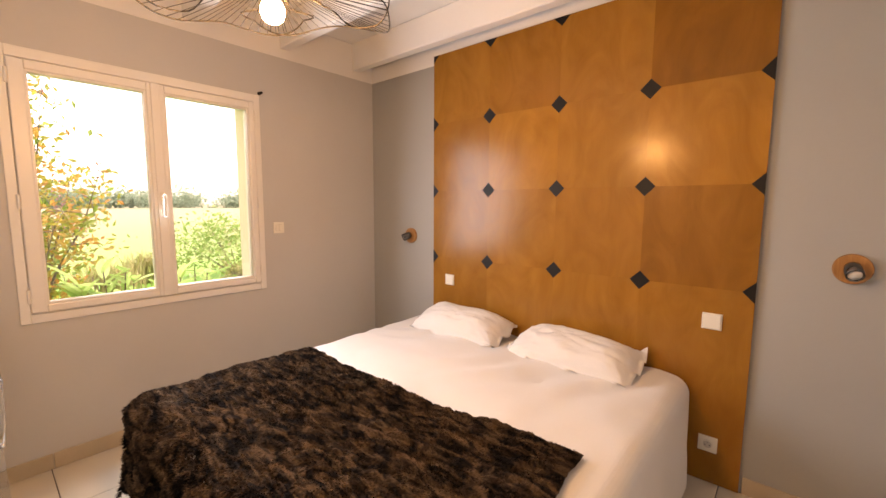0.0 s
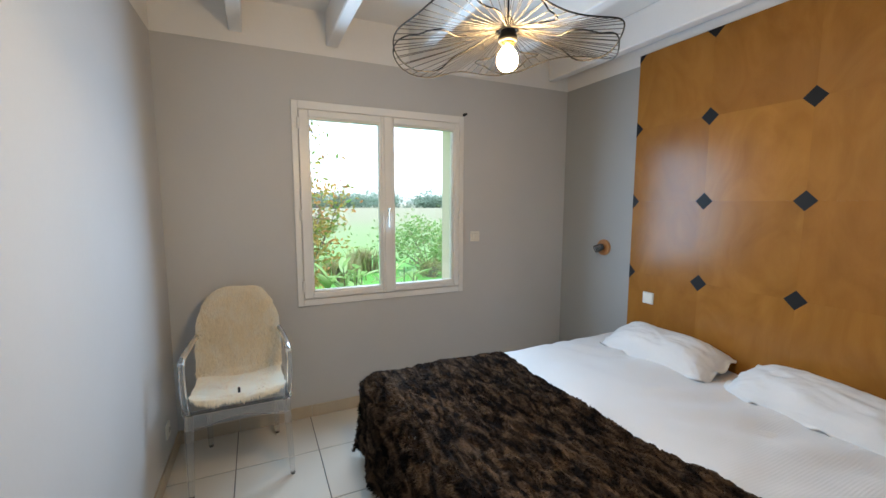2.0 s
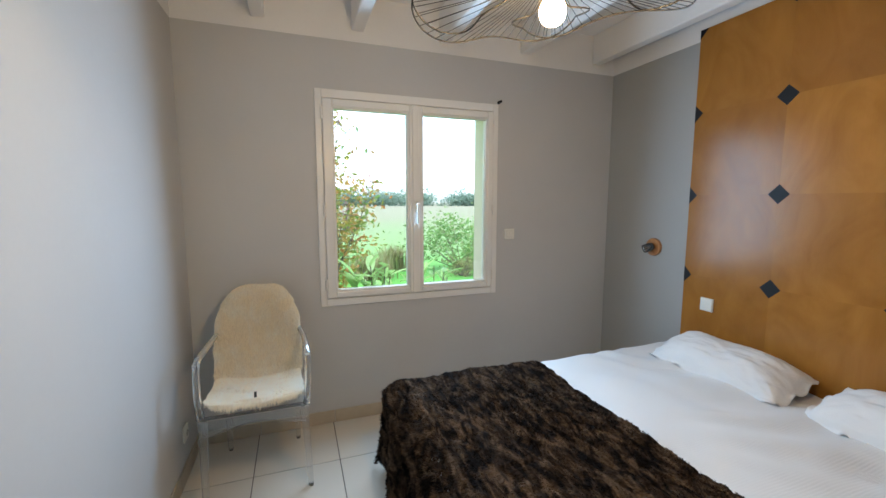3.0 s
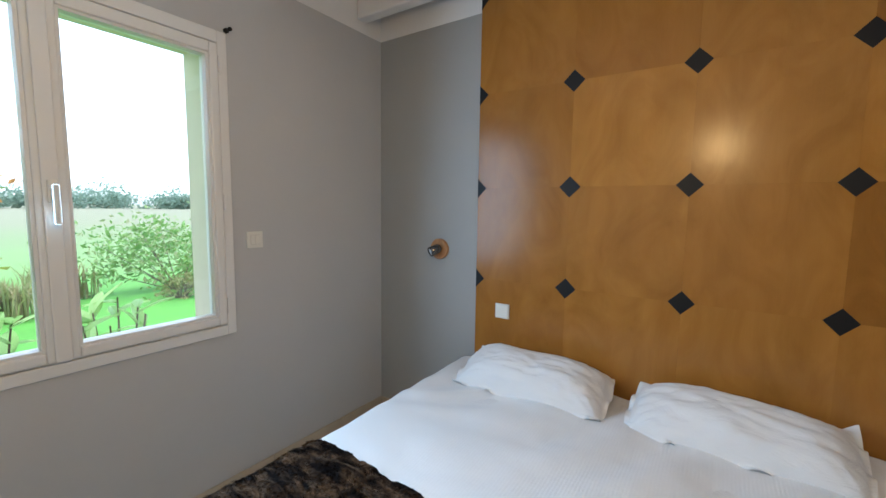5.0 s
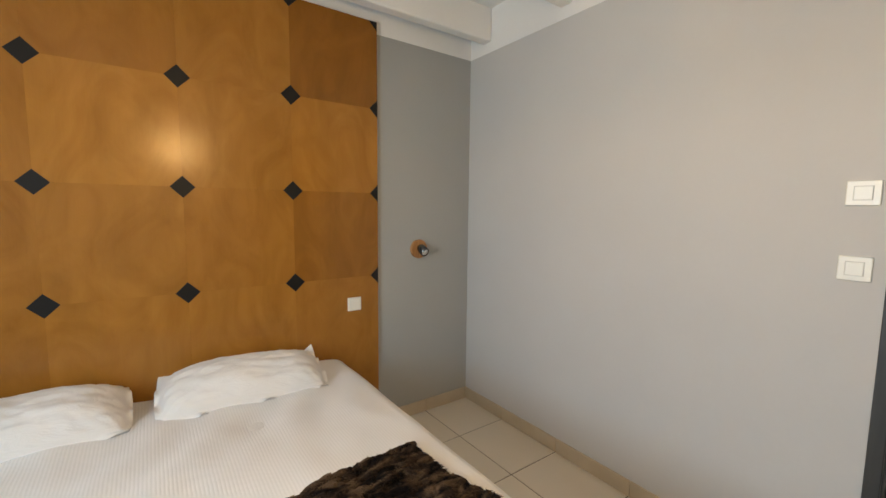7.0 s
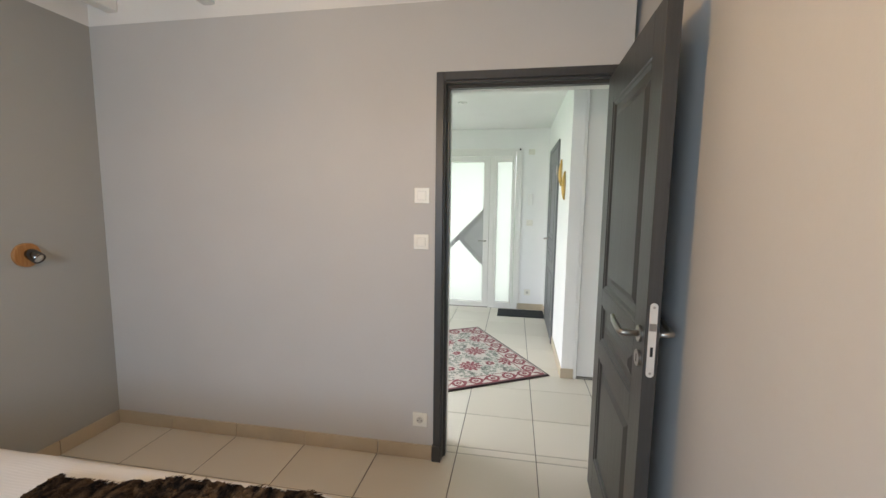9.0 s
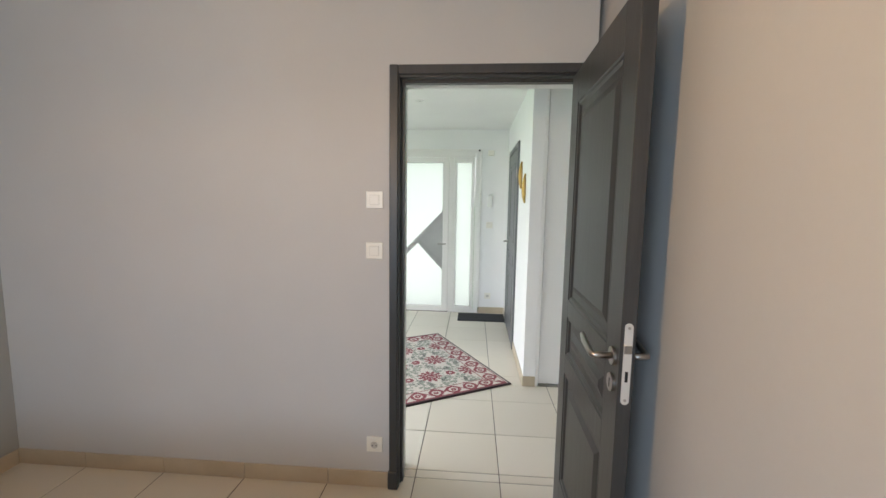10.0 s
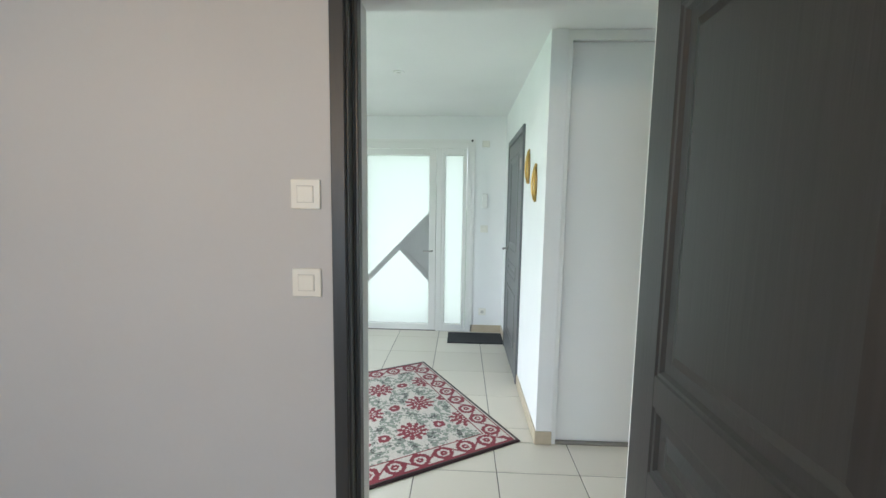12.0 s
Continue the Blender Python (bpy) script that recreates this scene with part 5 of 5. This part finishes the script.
def leaf_mesh(name, verts, faces, mat, parent=None, label=""):
    me = bpy.data.meshes.new(name)
    me.from_pydata(verts, [], faces)
    me.materials.append(mat)
    ob = new(name, me)
    ob.parent = parent
    if label:
        ob["label"] = label
    return ob


def myrtle():
    rnd = random.Random(11)
    t = thing("flowering_tree", pose(0, 0, 0), "crape myrtle with thin stems, turning leaves and pink blossom", "tree")
    bm = bmesh.new()
    lv, lf, fv, ff = [], [], [], []
    root = Vector((0.75, 5.35, GZ))
    for k in range(22):
        tip = Vector((rnd.uniform(0.0, 1.30), 5.35 + rnd.uniform(-0.55, 0.7), rnd.uniform(1.0, 2.85)))
        if tip.x > 1.1:
            tip.z = min(tip.z, 1.6)
        pts = []
        for i in range(9):
            f = i / 8
            p = root.lerp(tip, f)
            p.z = GZ + (tip.z - GZ) * f ** 0.8
            p += Vector((0.05 * wob(k, f * 2, 0, 1.7), 0.05 * wob(k, f * 2, 5, 1.7), 0)) * (i > 0)
            pts.append(p)
        tube(bm, pts, [0.016 * (1 - 0.85 * i / 8) for i in range(9)], 6)
        for i in range(3, 9):
            for q in range(3):
                off = Vector((rnd.gauss(0, 0.10), rnd.gauss(0, 0.10), rnd.gauss(0, 0.08)))
                end = pts[i] + off
                tube(bm, [pts[i], pts[i].lerp(end, 0.5) + Vector((0, 0, 0.01)), end], [0.004, 0.003, 0.0015], 4)
                leaf_cloud(lv, lf, rnd, end, 16, (0.07, 0.07, 0.06), 0.068)
        if rnd.random() < 0.75:
            leaf_cloud(fv, ff, rnd, pts[-1] + Vector((0, 0, 0.04)), 42, (0.045, 0.045, 0.06), 0.026, 0.6)
    part("trunk", bm, BARK, t, smooth=True)
    leaf_mesh("crown", lv, lf, LEAF_MYRTLE, t, "yellow-green leaves turning orange")
    leaf_mesh("blossom", fv, ff, LEAF_PINK, t, "faded pink blossom heads")


myrtle()


def laurel(cx, cy, top, count, seed):
    rnd = random.Random(seed)
    t = thing("broadleaf_shrub", pose(cx, cy, GZ), "upright shrub with large pale green leaves under the window", "shrub", "shrubs under the window")
    bm = bmesh.new()
    rows = []
    for i in range(7):
        f = i / 6
        w = 0.032 * math.sin(math.pi * (0.06 + 0.90 * f)) ** 0.8
        z = 0.045 * f * f * -1
        rows.append([bm.verts.new(p) for p in ((-w, f * 0.17, z + 0.010), (0, f * 0.17, z), (w, f * 0.17, z + 0.010))])
    for a, b in zip(rows, rows[1:]):
        for k in range(2):
            bm.faces.new((a[k], a[k + 1], b[k + 1], b[k]))
    me = bpy.data.meshes.new("leaf")
    bm.to_mesh(me)
    bm.free()
    me.materials.append(LEAF_LAUREL)
    bm = bmesh.new()
    tips = []
    for k in range(7):
        a = k / 7 * math.tau
        tip = Vector((0.20 * math.cos(a) * rnd.uniform(0.4, 1), 0.14 * math.sin(a), top - GZ - rnd.uniform(0.05, 0.22)))
        tube(bm, [(0.02 * math.cos(a), 0.02 * math.sin(a), 0), tip * 0.5 + Vector((0.02, 0, 0)), tip], [0.009, 0.007, 0.004], 6)
        tips.append(tip)
    part("stem", bm, BARK, t)
    for k in range(count):
        tip = tips[k % 7]
        f = rnd.uniform(0.55, 1.0)
        m = Matrix.Translation(tip * f) @ Euler((radians(rnd.uniform(5, 70)), 0, radians(rnd.uniform(0, 360)))).to_matrix().to_4x4() @ Matrix.Scale(rnd.uniform(0.75, 1.25), 4)
        share("leaf", me, m, t)


laurel(1.18, 4.32, 1.00, 64, 5)
laurel(1.66, 4.22, 0.97, 46, 6)
laurel(0.72, 4.45, 0.78, 40, 8)


def bush(name, centre, size, n, leaf_size, mat, label, seed):
    rnd = random.Random(seed)
    t = thing(name, pose(0, 0, 0), label, "shrub")
    v, f = [], []
    bm = bmesh.new()
    for k in range(26):
        a, e = rnd.uniform(0, math.tau), rnd.random()
        c = Vector((centre[0] + size[0] * math.cos(a) * math.sqrt(rnd.random()), centre[1] + size[1] * math.sin(a) * math.sqrt(rnd.random()), GZ + size[2] * (0.15 + 0.72 * e)))
        leaf_cloud(v, f, rnd, c, n // 26, (size[0] * 0.20, size[1] * 0.22, size[2] * 0.13), leaf_size)
        tube(bm, [(centre[0] + 0.05 * math.cos(a), centre[1] + 0.05 * math.sin(a), GZ), tuple(c)], [0.012, 0.004], 4)
    part("stem", bm, BARK, t)
    leaf_mesh("foliage", v, f, mat, t)


bush("garden_bush", (4.25, 9.6), (1.3, 0.7, 1.25), 3600, 0.09, LEAF_BUSH, "rounded green garden bush on the lawn", 21)
bush("garden_bush", (6.5, 10.4), (1.5, 0.8, 1.15), 3000, 0.10, LEAF_BUSH, "rounded green garden bush on the lawn", 22)
bush("low_bush", (4.0, 8.9), (0.35, 0.25, 0.40), 500, 0.06, LEAF_DRY, "low brownish plant at the foot of the bush", 25)


def grass_clump(cx, cy, h, n, seed, label):
    rnd = random.Random(seed)
    t = thing("ornamental_grass", pose(cx, cy, GZ), label, "grass", "ornamental grasses")
    v, f = [], []
    for _ in range(n):
        a, lean = rnd.uniform(0, math.tau), rnd.uniform(0.05, 0.55)
        b0 = Vector((0.18 * rnd.gauss(0, 1), 0.15 * rnd.gauss(0, 1), 0))
        hh = h * rnd.uniform(0.6, 1.1)
        d = Vector((math.cos(a), math.sin(a), 0))
        mid, tip = b0 + d * lean * 0.25 * hh + Vector((0, 0, hh * 0.65)), b0 + d * lean * hh + Vector((0, 0, hh))
        s = d.cross(Vector((0, 0, 1))) * 0.012
        k = len(v)
        v += [tuple(b0 - s), tuple(b0 + s), tuple(mid + s), tuple(mid - s), tuple(tip)]
        f += [(k, k + 1, k + 2, k + 3), (k + 3, k + 2, k + 4)]
    leaf_mesh("blades", v, f, LEAF_DRY, t)


grass_clump(1.95, 9.2, 0.55, 300, 31, "tall dry ornamental grass on the lawn")
grass_clump(2.75, 10.2, 0.60, 300, 33, "tall dry ornamental grass on the lawn")

rnd = random.Random(77)
v, f = [], []
for k in range(190):
    x = -150 + k * 2.0 + rnd.uniform(-1.5, 1.5)
    y = 150 + rnd.uniform(-12, 25)
    h = rnd.uniform(4.0, 6.5) * (1.25 if rnd.random() < 0.15 else 1)
    for q in range(4):
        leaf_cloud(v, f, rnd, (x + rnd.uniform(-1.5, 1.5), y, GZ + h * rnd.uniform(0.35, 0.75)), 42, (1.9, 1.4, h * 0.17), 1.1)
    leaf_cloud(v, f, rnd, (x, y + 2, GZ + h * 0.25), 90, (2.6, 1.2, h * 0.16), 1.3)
woods = leaf_mesh("woodland", v, f, LEAF_FAR_HAZED)
tagged(woods, "distant line of green trees beyond the field, paled by painted haze", "trees", kind="stuff")

# ---- floor tiles and skirting ----
def tile_mesh(w, d, h=0.010, bevel=0.0025):
    bm = bmesh.new()
    box(bm, -w / 2, -d / 2, -h, w / 2, d / 2, 0, bevel)
    me = bpy.data.meshes.new("tile")
    bm.to_mesh(me)
    bm.free()
    me.materials.append(TILE)
    return me


tile_cache = {}


def lay(x0, y0, x1, y1):
    """Tiles of 0.45 m on the common grid, cut to a rectangle of floor."""
    gap = 0.0045
    gx, gy = 0.30, 0.36
    i0, i1 = math.floor((x0 - gx) / 0.45), math.ceil((x1 - gx) / 0.45)
    j0, j1 = math.floor((y0 - gy) / 0.45), math.ceil((y1 - gy) / 0.45)
    for i in range(i0, i1):
        for j in range(j0, j1):
            a0, a1 = max(gx + 0.45 * i, x0), min(gx + 0.45 * i + 0.45, x1)
            b0, b1 = max(gy + 0.45 * j, y0), min(gy + 0.45 * j + 0.45, y1)
            if a1 - a0 < 0.012 or b1 - b0 < 0.012:
                continue
            key = (round(a1 - a0, 3), round(b1 - b0, 3))
            if key not in tile_cache:
                tile_cache[key] = tile_mesh(a1 - a0 - gap, b1 - b0 - gap)
            share("tile", tile_cache[key], pose((a0 + a1) / 2, (b0 + b1) / 2, 0), floor)


lay(-0.12, -0.09, XE, YN)
lay(DOOR_X0, -0.155, DOOR_X1, -0.09)
lay(-1.6, CL, 3.0, -0.155)
lay(HW, HS, 3.0, CL)


def skirting(name, p, q, normal, first, height=0.085):
    """A row of skirting tiles from p to q, with joints every 0.45 m starting at first."""
    p, q, nn = Vector(p), Vector(q), Vector(normal)
    length = (q - p).length
    d = (q - p).normalized()
    run = tagged(new(name), "beige ceramic skirting tiles along the wall", "skirting", kind="structure")
    cuts = [0.0] + [c for c in (first + 0.45 * k for k in range(20)) if 0.01 < c < length - 0.01] + [length]
    for a, b in zip(cuts, cuts[1:]):
        bm = bmesh.new()
        box(bm, a + 0.0015, 0, 0.001, b - 0.0015, 0.010, height, 0.002)
        side = Vector((0, 0, 1)).cross(d)
        flip = 1 if side.dot(nn) > 0 else -1
        for v in bm.verts:
            v.co = p + d * v.co.x + side * flip * v.co.y + Vector((0, 0, v.co.z))
        if flip < 0:
            bmesh.ops.reverse_faces(bm, faces=bm.faces)
        part("skirting_tile", bm, SKIRT, run)


skirting("baseboard", (0.877, YS, 0), (XE, YS, 0), (0, 1, 0), 0.315)
skirting("baseboard", (XE, YS + 0.01, 0), (XE, 0.72, 0), (-1, 0, 0), 0.35)
skirting("baseboard", (XE, 2.745, 0), (XE, YN - 0.01, 0), (-1, 0, 0), 0.3)
skirting("baseboard", (XWN + 0.01, YN, 0), (XE, YN, 0), (0, -1, 0), 0.33)
skirting("baseboard", (XWS + 0.0006, 0.03, 0), (XWN, YN, 0), (1, 0, 0), 0.33)
skirting("baseboard", (HW, HS, 0), (HW, -3.08, 0), (1, 0, 0), 0.3)
skirting("baseboard", (HW, -2.10, 0), (HW, CL + 0.01, 0), (1, 0, 0), 0.3)
skirting("baseboard", (HW - 0.095, CL + 0.01, 0), (HW + 0.01, CL + 0.01, 0), (0, 1, 0), 2)
skirting("baseboard", (HW + 0.01, HS, 0), (ENT_X0 - 0.01, HS, 0), (0, 1, 0), 2)
